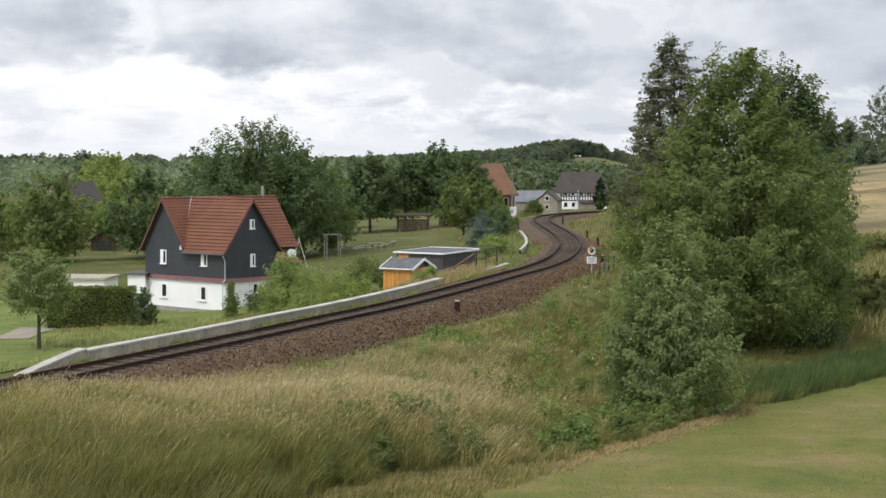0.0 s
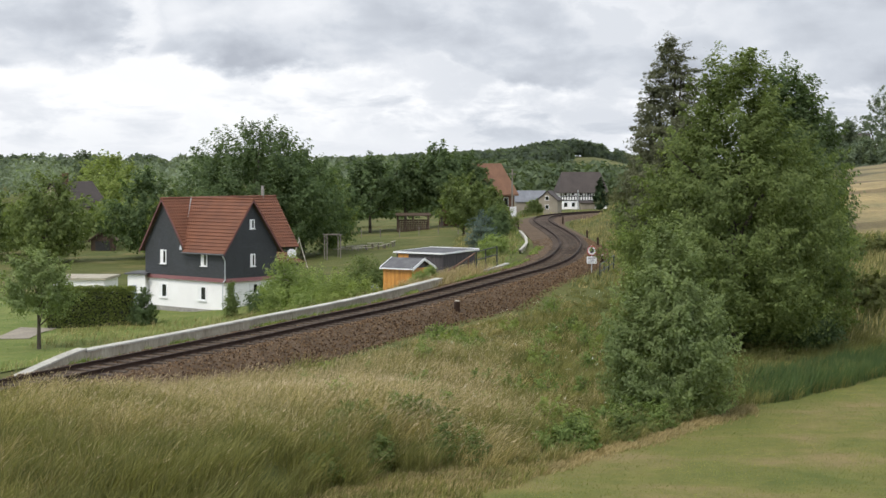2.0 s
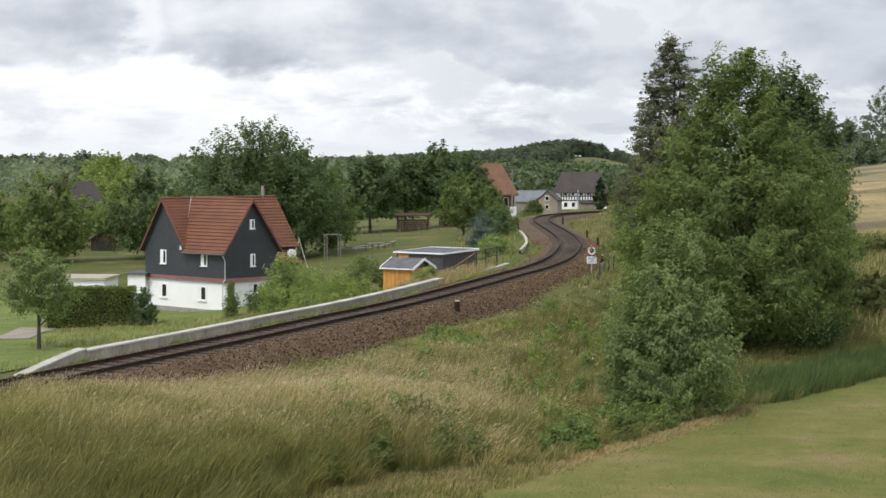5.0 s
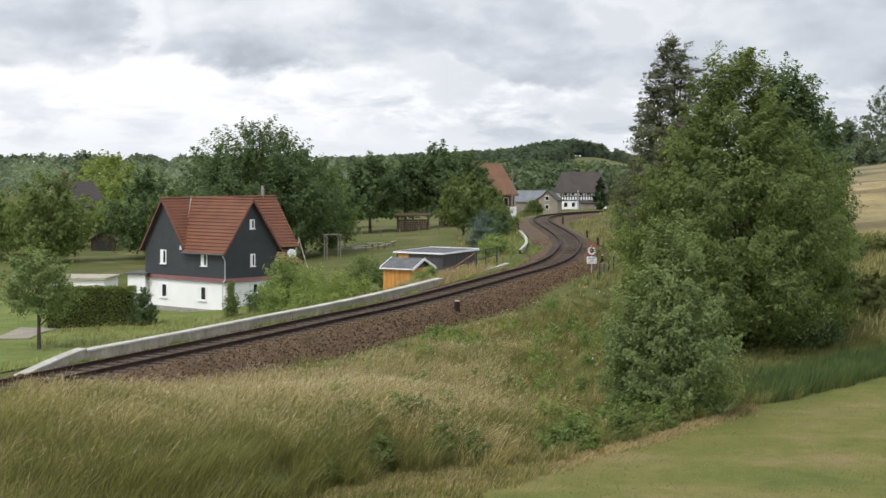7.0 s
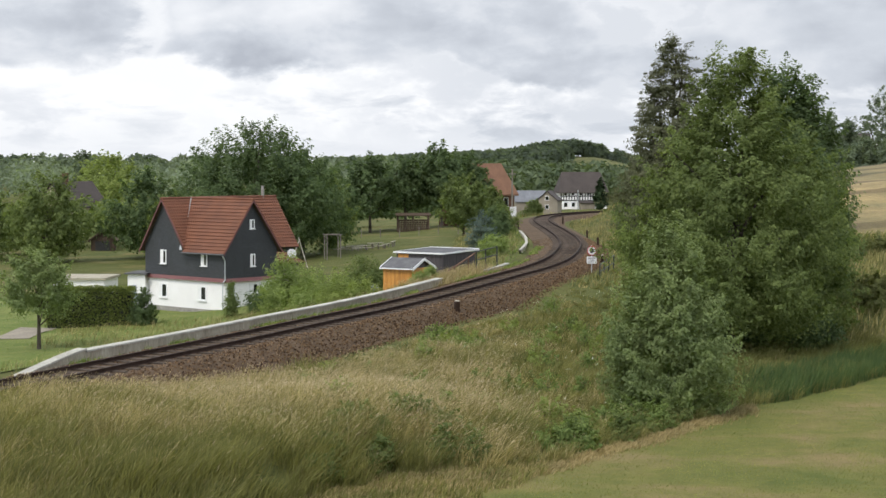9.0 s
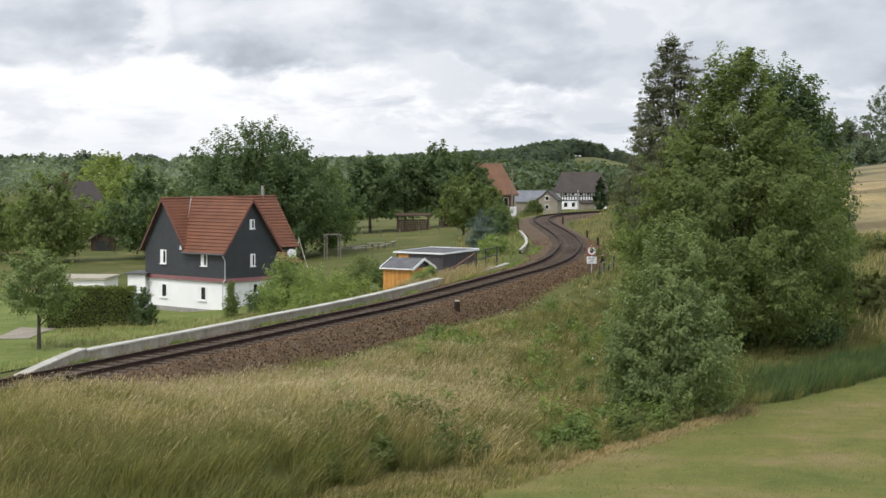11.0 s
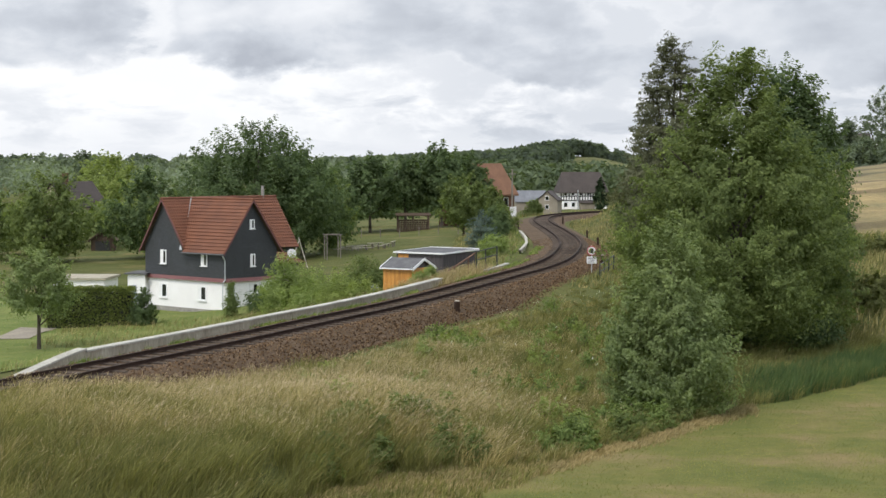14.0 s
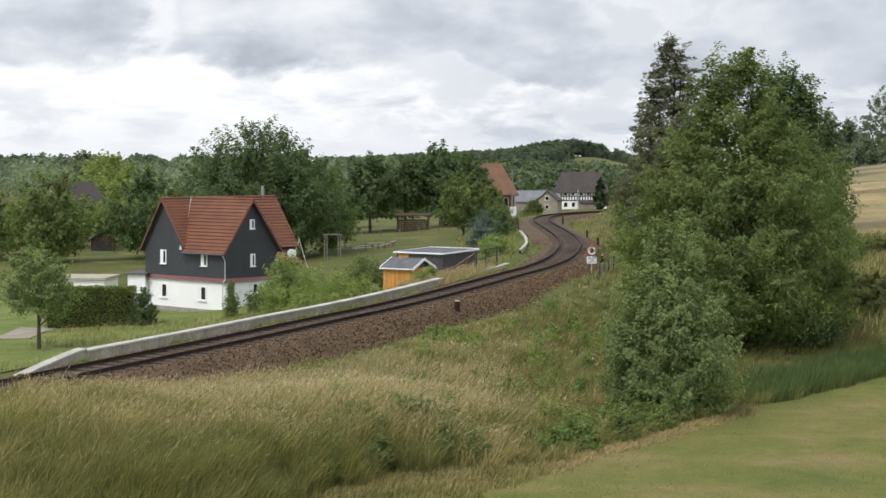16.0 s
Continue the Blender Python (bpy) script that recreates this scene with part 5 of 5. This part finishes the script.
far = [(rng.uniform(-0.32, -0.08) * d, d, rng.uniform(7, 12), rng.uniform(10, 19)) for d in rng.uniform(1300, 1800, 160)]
make_woods("woodland", "hazy far line of trees", far, "leaf_hill_haze", 2.2, 80, 54)
gardens = [(rng.uniform(-75, -24), rng.uniform(225, 300), rng.uniform(2.5, 4.5), rng.uniform(4, 8)) for _ in range(40)]
make_woods("woodland", "green garden trees of the village", gardens, "leaf_mid", 0.4, 260, 55)
shrubs = [(x, rng.uniform(218, 236), rng.uniform(1.8, 3.0), rng.uniform(2.5, 5.0)) for x in list(rng.uniform(-74, -50, 13)) + list(rng.uniform(-41, -22, 12))]
make_woods("garden_shrubs", "green shrubs along the gardens", shrubs, "leaf_mid", 0.22, 420, 57)
orchard = [(rng.uniform(-22, 6), rng.uniform(275, 330), rng.uniform(3, 5), rng.uniform(6, 10)) for _ in range(26)]
make_woods("woodland", "dark trees behind the orchard", orchard, "leaf_dark", 0.4, 300, 56)
# crest trees look hazy through their pale leaf colour alone
M_RIGHT = [(97.5, 380, 23.5, 6.2, "leaf_far_haze"), (107, 386, 21, 5.5, "leaf_far_haze"), (75, 330, 16.5, 3.6, "leaf_far_haze"), (80, 335, 15.5, 2.8, "leaf_far_haze"), (86, 345, 12, 3.4, "leaf_far_haze"), (92, 352, 11.5, 3.6, "leaf_far_haze"), (70, 320, 14.5, 3, "leaf_far_haze"), (64, 300, 14, 3.4, "leaf_far_haze"), (100, 366, 12.5, 3.6, "leaf_far_haze"), (108, 372, 11, 3.4, "leaf_far_haze"), (79, 325, 10.5, 3.2, "leaf_far_haze"), (73, 312, 9.5, 3.0, "leaf_far_haze"), (96, 372, 11.5, 4, "leaf_far_haze")]
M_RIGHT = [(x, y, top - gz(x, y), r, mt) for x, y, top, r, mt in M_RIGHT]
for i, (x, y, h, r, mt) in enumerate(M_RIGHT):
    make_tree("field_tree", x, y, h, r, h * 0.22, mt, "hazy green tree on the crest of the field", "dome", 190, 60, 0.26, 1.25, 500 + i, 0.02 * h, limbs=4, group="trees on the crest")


def make_field():
    ys, bs = np.linspace(150, 372, 60), np.linspace(0.215, 0.42, 40)
    bb, yy = np.meshgrid(bs, ys)
    xx = bb * yy
    zz = ground_z(xx.ravel(), yy.ravel()) + 0.55
    zz = zz.reshape(xx.shape)
    zz[0] -= 0.6
    zz[:, 0] -= 0.6
    c = len(bs)
    i = (np.arange(len(ys) - 1)[:, None] * c + np.arange(c - 1)[None]).ravel()
    ob = raw("wheat_field", np.stack([xx.ravel(), yy.ravel(), zz.ravel()], 1), np.stack([i, i + 1, i + c + 1, i + c], 1), "wheat", smooth=True)
    tagged(ob, "ripe yellow wheat field on the rising slope", "field", kind="structure")


make_field()


def make_hill_field():
    xs, ys = np.linspace(95, 160, 24), np.linspace(1120, 1290, 24)
    xx, yy = np.meshgrid(xs, ys)
    zz = ground_z(xx.ravel(), yy.ravel()) + 0.25
    i = (np.arange(23)[:, None] * 24 + np.arange(23)[None]).ravel()
    ob = raw("hill_field", np.stack([xx.ravel(), yy.ravel(), zz], 1), np.stack([i, i + 1, i + 25, i + 24], 1), "hill_field", smooth=True)
    tagged(ob, "pale yellow-green field on the far hill", "field", kind="structure")


make_hill_field()


# ---- sheds and gardens below the line ----
def shed(name, x, y, zb, turn, w, d, h, rise, wall_mat, roof_mat, label, overhang=0.14, planks=True, mono=False, back=0.0):
    """A shed with its front along x, its ridge along x (or one sloping roof), walls of upright boards."""
    s = thing(name, pose(x, y, zb, 0, 0, turn), label, "shed")
    core = part("wall", box(bmesh.new(), 0.03, 0.03, -0.6, w - 0.03, d - 0.03, h - 0.02), wall_mat, s)
    if planks:
        for k in range(int(w / 0.16)):
            boxed("board", (k * 0.16, 0.0, -0.5, k * 0.16 + 0.15, 0.028, h), wall_mat, s)
        for k in range(int(d / 0.16)):
            boxed("board", (w - 0.028, k * 0.16, -0.5, w, k * 0.16 + 0.15, h), wall_mat, s)
    o = overhang
    if mono:
        part("roof", prism(bmesh.new(), [(-o, -o, h), (w + o, -o, h), (w + o, d + o, h + rise), (-o, d + o, h + rise)], (0, 0, 0.08)), roof_mat, s)
        for a, b in (((-o - 0.03, -o - 0.04, h - 0.01), (w + o + 0.03, -o, h + 0.1)), ):
            boxed("fascia", (*a, *b), "paint_white", s)
        for xx in (-o - 0.03, w + o):
            part("fascia", prism(bmesh.new(), [(xx, -o, h - 0.01), (xx, -o, h + 0.1), (xx, d + o, h + rise + 0.1), (xx, d + o, h + rise - 0.01)], (0.035, 0, 0)), "paint_white", s)
        boxed("fascia", (-o - 0.03, d + o, h + rise - 0.06, w + o + 0.03, d + o + 0.04, h + rise + 0.12), "paint_white", s)
    else:
        part("gable", prism(bmesh.new(), [(w - 0.04, 0, h - 0.02), (w - 0.04, d, h - 0.02), (w - 0.04, d / 2, h + rise)], (0.03, 0, 0)), "wood_dark", s)
        part("gable", prism(bmesh.new(), [(0.01, 0, h - 0.02), (0.01, d, h - 0.02), (0.01, d / 2, h + rise)], (0.03, 0, 0)), wall_mat, s)
        k = rise / (d / 2)
        for sg in (0, 1):
            e = -o if sg == 0 else d + o
            part("roof", prism(bmesh.new(), [(-o, e, h - o * k), (w + o, e, h - o * k), (w + o, d / 2, h + rise), (-o, d / 2, h + rise)], (0, 0, 0.06)), roof_mat, s)
            for xx in (-o - 0.04, w + o):
                part("barge_board", prism(bmesh.new(), [(xx, e, h - o * k - 0.08), (xx, e, h - o * k + 0.09), (xx, d / 2, h + rise + 0.09), (xx, d / 2, h + rise - 0.08)], (0.04, 0, 0)), "paint_white", s)
        boxed("gutter", (-o, -o - 0.07, h - o * k - 0.02, w + o, -o - 0.004, h - o * k + 0.05), "paint_white", s)
    return s


shed("garden_shed", -3.6, 102.0, -1.35, -35, 2.15, 2.1, 2.15, 0.5, "wood_orange", "felt", "small orange-stained wooden garden shed with grey roof")
big = shed("flat_roofed_shed", -3.1, 113.2, -1.35, -35, 3.75, 3.9, 2.42, 0.12, "wood_dark", "felt", "dark flat-roofed garden shed with white fascia boards", mono=True)
for k in range(5):
    boxed("door_board", (0.15 + k * 0.17, -0.035, 0.0, 0.31 + k * 0.17, -0.004, 2.35), "wood_orange", big, label="orange-stained door board")
stack = thing("panel_stack", pose(-4.35, 107.5, gz(-4.35, 107.5), 0, 0, -20), "grey-blue corrugated panels leaning beside the shed", "panel")
for k in range(4):
    bm = bmesh.new()
    for j in range(5):
        tube(bm, (j * 0.09 - 0.2, k * 0.06, 0), (j * 0.09 - 0.2, k * 0.06 + 0.1, 1.9 - 0.1 * k), 0.05, 0.05, 6)
    part("panel", bm, "panel_blue", stack)


def frame_posts():
    """A weathered pergola frame and laths in the garden."""
    f = thing("pergola", pose(-12.6, 184, gz(-12.6, 184), 0, 0, 15), "weathered grey wooden pergola frame in the garden", "pergola")
    for x, y in ((0, 0), (1.5, 0), (0, 1.4), (1.5, 1.4)):
        boxed("post", (x - 0.05, y - 0.05, -0.3, x + 0.05, y + 0.05, 2.7), "wood_grey", f)
    for y in (0, 1.4):
        boxed("beam", (-0.2, y - 0.05, 2.705, 1.7, y + 0.05, 2.8), "wood_grey", f)
    for k in range(9):
        x, y = -11.4 + k * 0.7, 197 + 1.2 * math.sin(k * 1.7)
        s = thing("timber", pose(x, y, gz(x, y), 0, 0, 10 * k), "pale weathered timber lying in the garden", "timber", "timber pile")
        boxed("board", (-1.3, -0.1, 0.3 + 0.12 * (k % 3), 1.3, 0.1, 0.36 + 0.12 * (k % 3)), "wood_pale", s)
        boxed("support", (-0.6, -0.08, -0.2, -0.5, 0.08, 0.298 + 0.12 * (k % 3)), "wood_grey", s)
        boxed("support", (0.5, -0.08, -0.2, 0.6, 0.08, 0.298 + 0.12 * (k % 3)), "wood_grey", s)
    lean = thing("leaning_poles", pose(-14.6, 172, gz(-14.6, 172), 0, 0, 0), "pale poles leaning together behind the house", "poles")
    for a, b in (((-1.2, 0, -0.2), (0.0, 0, 2.9)), ((0.9, 0.2, -0.2), (-0.1, 0.2, 3.2)), ((-0.5, 0.3, 2.6), (-2.4, 0.3, 4.1))):
        part("pole", tube(bmesh.new(), a, b, 0.06, 0.05, 7), "wood_pale", lean)


def log_stack():
    s = thing("log_store", pose(-6.4, 241, gz(-6.4, 241), 0, 0, 5), "dark open log store stacked with firewood under the trees", "log store")
    for x in (0, 2.2, 4.4):
        for y in (0, 1.6):
            boxed("post", (x - 0.08, y - 0.08, -0.4, x + 0.08, y + 0.08, 2.3), "wood_brown", s)
    part("roof", prism(bmesh.new(), [(-0.3, -0.3, 2.3), (4.7, -0.3, 2.3), (4.7, 1.9, 2.6), (-0.3, 1.9, 2.6)], (0, 0, 0.1)), "wood_brown", s)
    rng = np.random.default_rng(8)
    for j in range(6):
        for k in range(13):
            part("log", tube(bmesh.new(), (0.2 + k * 0.33, 0.1 + 0.05 * rng.random(), 0.15 + j * 0.3), (0.2 + k * 0.33, 1.4, 0.15 + j * 0.3), 0.15, 0.15, 7), "wood_brown", s)


def fence(points, h, label):
    f = thing("garden_fence", pose(0, 0, 0), label, "fence")
    for i, (x, y) in enumerate(points):
        z = gz(x, y)
        boxed("post", (x - 0.05, y - 0.05, z - 0.3, x + 0.05, y + 0.05, z + h), "wood_grey", f)
        if i:
            u, w = points[i - 1]
            for q in (0.4, 0.85):
                part("wire", tube(bmesh.new(), (u, w, gz(u, w) + h * q), (x, y, z + h * q), 0.006, 0.006, 5), "wood_grey", f)


frame_posts()
log_stack()
fence([(-11 + k * 2.6, 228 - 1.0 * k) for k in range(8)], 1.2, "thin wire fence on weathered posts before the orchard")


# ---- beside the rails ----
def make_railings():
    def railing(base, posts, rails, label):
        r = thing("railing", pose(0, 0, 0), label, "railing", "railings")
        for a, b in posts:
            part("post", tube(bmesh.new(), a, b, 0.045, 0.045, 8), "steel_dark", r)
        for a, b in rails:
            part("handrail", tube(bmesh.new(), a, b, 0.035, 0.035, 8), "steel_dark", r)
        return r
    railing(None, [((2.05, 104.2, -0.6), (2.05, 104.2, 1.62)), ((2.65, 105.4, -0.4), (2.65, 105.4, 1.7)), ((3.4, 106.8, -0.2), (3.4, 106.8, 1.82))],
            [((2.05, 104.2, 1.6), (3.4, 106.8, 1.8)), ((2.05, 104.2, 1.1), (3.4, 106.8, 1.3))], "dark green steel railing beside the track")
    rust = thing("handrail", pose(0, 0, 0), "rusty sloping handrail of steps down the bank", "railing", "railings")
    part("handrail", tube(bmesh.new(), (2.0, 104.2, 1.55), (0.25, 101.6, 0.55), 0.04, 0.04, 8), "rust", rust)
    for a, b in (((1.55, 103.5, -0.8), (1.55, 103.5, 1.28)), ((0.7, 102.2, -1.2), (0.7, 102.2, 0.8))):
        part("post", tube(bmesh.new(), a, b, 0.04, 0.04, 8), "rust", rust)
    posts = [(9.75, 105.2), (10.15, 106.6), (10.6, 108.2), (11.1, 110.0)]
    zs = [gz(*p) for p in posts]
    railing(None, [((x, y, z - 0.3), (x, y, 0.78 + 0.1 * i)) for i, ((x, y), z) in enumerate(zip(posts, zs))],
            [((posts[0][0], posts[0][1], 0.76), (posts[3][0], posts[3][1], 1.06)), ((posts[0][0], posts[0][1], 0.3), (posts[3][0], posts[3][1], 0.6))], "dark steel railing on the culvert beside the track")


make_railings()


def marker(x, y, h, w, label, top="sign_white", z=None):
    zb = gz(x, y) if z is None else z
    m = thing("marker_post", pose(x, y, zb - 0.02, 0, 0, 12), label, "marker post", "marker posts")
    part("stake", box(bmesh.new(), -w / 2, -w / 2, -0.3, w / 2, w / 2, h - 0.08, 0.015), "post_dark", m)
    part("cap", box(bmesh.new(), -w / 2 + 0.004, -w / 2 + 0.004, h - 0.077, w / 2 - 0.004, w / 2 - 0.004, h, 0.03), top if top != "sign_white" else "wood_pale", m, "pale cap")


marker(0.72, 86.6, 0.85, 0.25, "short dark marker post with pale cap on the ballast", z=-0.76)
marker(10.55, 112, 0.6, 0.16, "small rust-red marker post with pale cap beside the bend")
marker(11.7, 128, 0.75, 0.14, "small dark marker post beside the bend", "post_dark")
marker(12.0, 141, 0.75, 0.14, "small dark marker post beside the bend", "post_dark")
marker(12.3, 174, 0.8, 0.14, "small dark marker post beside the far bend", "post_dark")
marker(7.1, 160, 0.7, 0.14, "small dark marker post beside the far bend", "post_dark")


def make_sign():
    s = thing("prohibition_sign", pose(9.33, 106.2, -0.6, 0, 0, -4), "round red-bordered no-trespassing sign above a white plate", "sign")
    part("pole", tube(bmesh.new(), (0, 0.03, -0.4), (0, 0.03, 2.5), 0.03, 0.03, 8), "zinc", s)
    disc = part("disc", tube(bmesh.new(), (0, 0.0, 2.17), (0, -0.02, 2.17), 0.3, 0.3, 32), "sign_red", s, "red-bordered white disc")
    part("field", tube(bmesh.new(), (0, -0.021, 2.17), (0, -0.026, 2.17), 0.245, 0.245, 32), "sign_white", disc)
    part("figure", prism(bmesh.new(), [(-0.06, -0.032, 2.02), (0.06, -0.032, 2.02), (0.12, -0.032, 2.13), (0.11, -0.032, 2.28), (0.05, -0.032, 2.33), (-0.03, -0.032, 2.3), (-0.06, -0.032, 2.18), (-0.13, -0.032, 2.2), (-0.12, -0.032, 2.12)], (0, -0.004, 0)), "black", disc, "black shape")
    plate = part("plate", box(bmesh.new(), -0.31, -0.02, 1.36, 0.31, 0.0, 1.8, 0.006), "sign_white", s, "white plate with grey lines of writing")
    for k, (a, b) in enumerate(((-0.24, 0.22), (-0.18, 0.2), (-0.22, 0.14))):
        boxed("writing_bar", (a, -0.025, 1.68 - 0.12 * k, b, -0.0215, 1.73 - 0.12 * k), "felt", plate)


make_sign()


# ---- village ----
def gabled(name, x, y, zb, turn, w, d, h, rise, wall_mat, roof_mat, label, hip=0.0, over=0.4):
    s = thing(name, pose(x, y, zb, 0, 0, turn), label, "house")
    part("wall", box(bmesh.new(), 0, 0, -2, w, d, h), wall_mat, s)
    for xx in () if hip else (0.0, w - 0.3):
        part("gable", prism(bmesh.new(), [(xx, 0, h), (xx, d, h), (xx, d / 2 + 0.001, h + rise - 0.1)], (0.3, 0, 0)), wall_mat, s)
    k = rise / (d / 2)
    for e in (-over, d + over):
        part("roof", prism(bmesh.new(), [(-over, e, h - over * k), (w + over, e, h - over * k), (w + over - hip, d / 2, h + rise), (-over + hip, d / 2, h + rise)], (0, 0, 0.22)), roof_mat, s)
    for a, b in ((-over, hip - over), (w + over, w + over - hip)) if hip else ():
        part("roof", prism(bmesh.new(), [(a, -over, h - over * k), (a, d + over, h - over * k), (b, d / 2, h + rise)], (0, 0, 0.215)), roof_mat, s)
    return s


def opening(parent, x0, z0, w, h, y=-0.03, mat="glass"):
    win = new("window")
    win.parent = parent
    boxed("window_frame", (x0 - 0.12, y - 0.03, z0 - 0.12, x0 + w + 0.12, y + 0.02, z0 + h + 0.12), "paint_white", win)
    boxed("pane", (x0, y - 0.05, z0, x0 + w, y - 0.034, z0 + h), mat, win)


def make_village():
    t = gabled("timbered_house", 33.2, 480, -6.4, 6, 13.4, 9, 5.0, 5.2, "render_white", "tile_brown", "black and white half-timbered house with brown roof", hip=1.6, over=0.5)
    for k in range(18):
        boxed("timber_post", (0.1 + k * 0.77, -0.06, 2.3, 0.36 + k * 0.77, -0.004, 5.0), "black", t)
    for z in (2.25, 3.5, 4.85):
        boxed("timber_beam", (0, -0.1, z, 13.4, -0.062, z + 0.24), "black", t)
    for k in range(6):
        opening(t, 1.1 + k * 2.2, 0.6, 0.9, 1.2, -0.03)
        opening(t, 1.1 + k * 2.2, 3.85, 0.7, 0.85, -0.12)
    boxed("porch", (5.5, -2.2, -1, 9.5, -0.11, 1.6), "plaster_grey", t)
    part("porch_roof", prism(bmesh.new(), [(5.2, -2.5, 1.6), (9.8, -2.5, 1.6), (9.8, -0.12, 2.2), (5.2, -0.12, 2.2)], (0, 0, 0.15)), "tile_brown", t)
    part("flue", tube(bmesh.new(), (5.0, -0.4, 0), (5.0, -0.4, 5.4), 0.16, 0.16, 8), "zinc", t)
    g = gabled("barn", 18.6, 432, -5.6, 2, 7.5, 5.4, 2.5, 2.5, "plaster_grey", "slate_roof", "grey plastered barn with slate roof", over=0.3)
    g2 = gabled("barn", 28.6, 424, -5.6, 78, 8.0, 5.2, 2.9, 2.2, "plaster_grey", "tile_brown", "plastered outbuilding with brown roof", over=0.25)
    for z in (0.7, 2.9):
        win = new("window")
        win.parent = g2
        boxed("window_frame", (-0.03, 2.1, z, 0.012, 3.1, z + 1.1), "paint_white", win)
        boxed("pane", (-0.05, 2.2, z + 0.1, -0.034, 3.0, z + 1.0), "glass", win)
    o = gabled("old_barn", 3.9, 252, -2.6, 40, 9, 7.0, 5.1, 4.1, "brick", "tile_old", "old brick barn with faded red tiled roof", over=0.5)
    opening(o, 6.9, 3.0, 0.8, 1.2)
    p = thing("utility_pole", pose(10.2, 250, gz(10.2, 250)), "weathered wooden utility pole beside the barn", "pole")
    part("pole", tube(bmesh.new(), (0, 0, -0.5), (0, 0, 8.4), 0.13, 0.1, 8), "wood_grey", p)
    part("crossarm", box(bmesh.new(), -0.5, -0.06, 7.6, 0.5, 0.06, 7.75), "wood_grey", p)
    b = thing("notice_board", pose(9.6, 232, gz(9.6, 232)), "small white lineside board on a post", "sign")
    part("post", tube(bmesh.new(), (0, 0, -0.3), (0, 0, 3.2), 0.06, 0.06, 7), "zinc", b)
    boxed("board", (-0.45, -0.06, 1.9, 0.45, -0.03, 3.2), "sign_white", b)
    # left of the valley
    c = gabled("cream_house", -66.5, 300, -5.6, 60, 10, 7, 4.9, 4.0, "plaster_cream", "tile_brown", "cream rendered house with dark roof behind the trees", over=0.5)
    part("chimney", box(bmesh.new(), 3.0, 3.1, 8.0, 3.8, 3.9, 10.6, 0.03), "brick", c, "brick chimney")
    opening(c, 2, 2.8, 1.1, 1.3)
    opening(c, 6, 2.8, 1.1, 1.3)
    h = gabled("wooden_hut", -45.4, 234, -5.3, 96, 2.6, 3.2, 1.6, 1.2, "wood_brown", "wood_brown", "small brown wooden garden hut on the lawn", over=0.4)
    # black panel on the closed wall, painted as the hut's shaded inside
    boxed("opening", (-0.05, 0.6, 0.1, -0.01, 2.6, 1.4), "black", h)
    l = thing("garage", pose(-34.6, 150, gz(-33.4, 150), 0, 0, -3), "low white flat-roofed garage behind the hedge", "garage")
    boxed("wall", (0, 0, -0.5, 4.6, 5.0, 1.9), "render_white", l)
    boxed("roof", (-0.2, -0.2, 1.9, 4.8, 5.2, 2.1), "concrete", l)
    n = thing("lean_to", pose(-26.1, 140, gz(-26.6, 140) + 0.1, 0, 0, -8), "small white lean-to with dark flat roof", "shed")
    boxed("wall", (0, 0, -0.5, 1.5, 3.0, 2.9), "render_white", n)
    boxed("roof", (-0.2, -0.25, 2.9, 1.7, 3.2, 3.02), "felt", n)
    boxed("door", (0.3, -0.05, 0.0, 0.75, -0.01, 2.0), "panel_blue", n)
    # far up on the right
    r = gabled("hill_house", 94.5, 405, 7.6, -10, 7, 6, 3.6, 2.4, "plaster_grey", "tile_brown", "house with brown roof among trees on the crest", over=0.4)
    q = thing("field_barn", pose(101, 362, gz(101, 362), 0, 0, 0), "low brick barn with white eaves at the edge of the field", "barn")
    boxed("wall", (0, 0, -1, 9, 5, 2.2), "brick", q)
    boxed("roof", (-0.3, -0.3, 2.2, 9.3, 5.3, 2.5), "paint_white", q)


make_village()
make_tree("thuja", 44.0, 474, 9.0, 2.0, 0.2, "needle", "dark conical thuja before the timbered house", "oval", 70, 60, 0.3, 0.9, 88, 0.12, limbs=3)


# ---- wind and clouds ----
def motions():
    rng = np.random.default_rng(9)
    walk(SKY, [(0, pose(0, 0, 0)), (8, pose(8.8, 0, 0)), (16, pose(17.6, 0, 0))])
    for ob, amount in SWAYING:
        at = ob.matrix_basis.translation.copy()
        ph, sp, tu = rng.uniform(0, 6.3), rng.uniform(0.75, 1.25), math.degrees(ob.matrix_basis.to_euler().z)
        rows = []
        for k in range(27):
            t = 16 * k / 26
            gust = 0.55 + 0.45 * math.sin(0.55 * t + at.x * 0.25 + 0.6)
            ax = amount * gust * (math.sin(2.6 * sp * t + ph) * 0.6 + 0.4 * math.sin(4.1 * sp * t + 2 * ph))
            ay = amount * gust * (0.5 + 0.7 * math.sin(2.1 * sp * t + ph + 1.1))
            rows.append((t, pose(at.x, at.y, at.z, ax * 0.6, ay, tu)))
        walk(ob, rows)


motions()
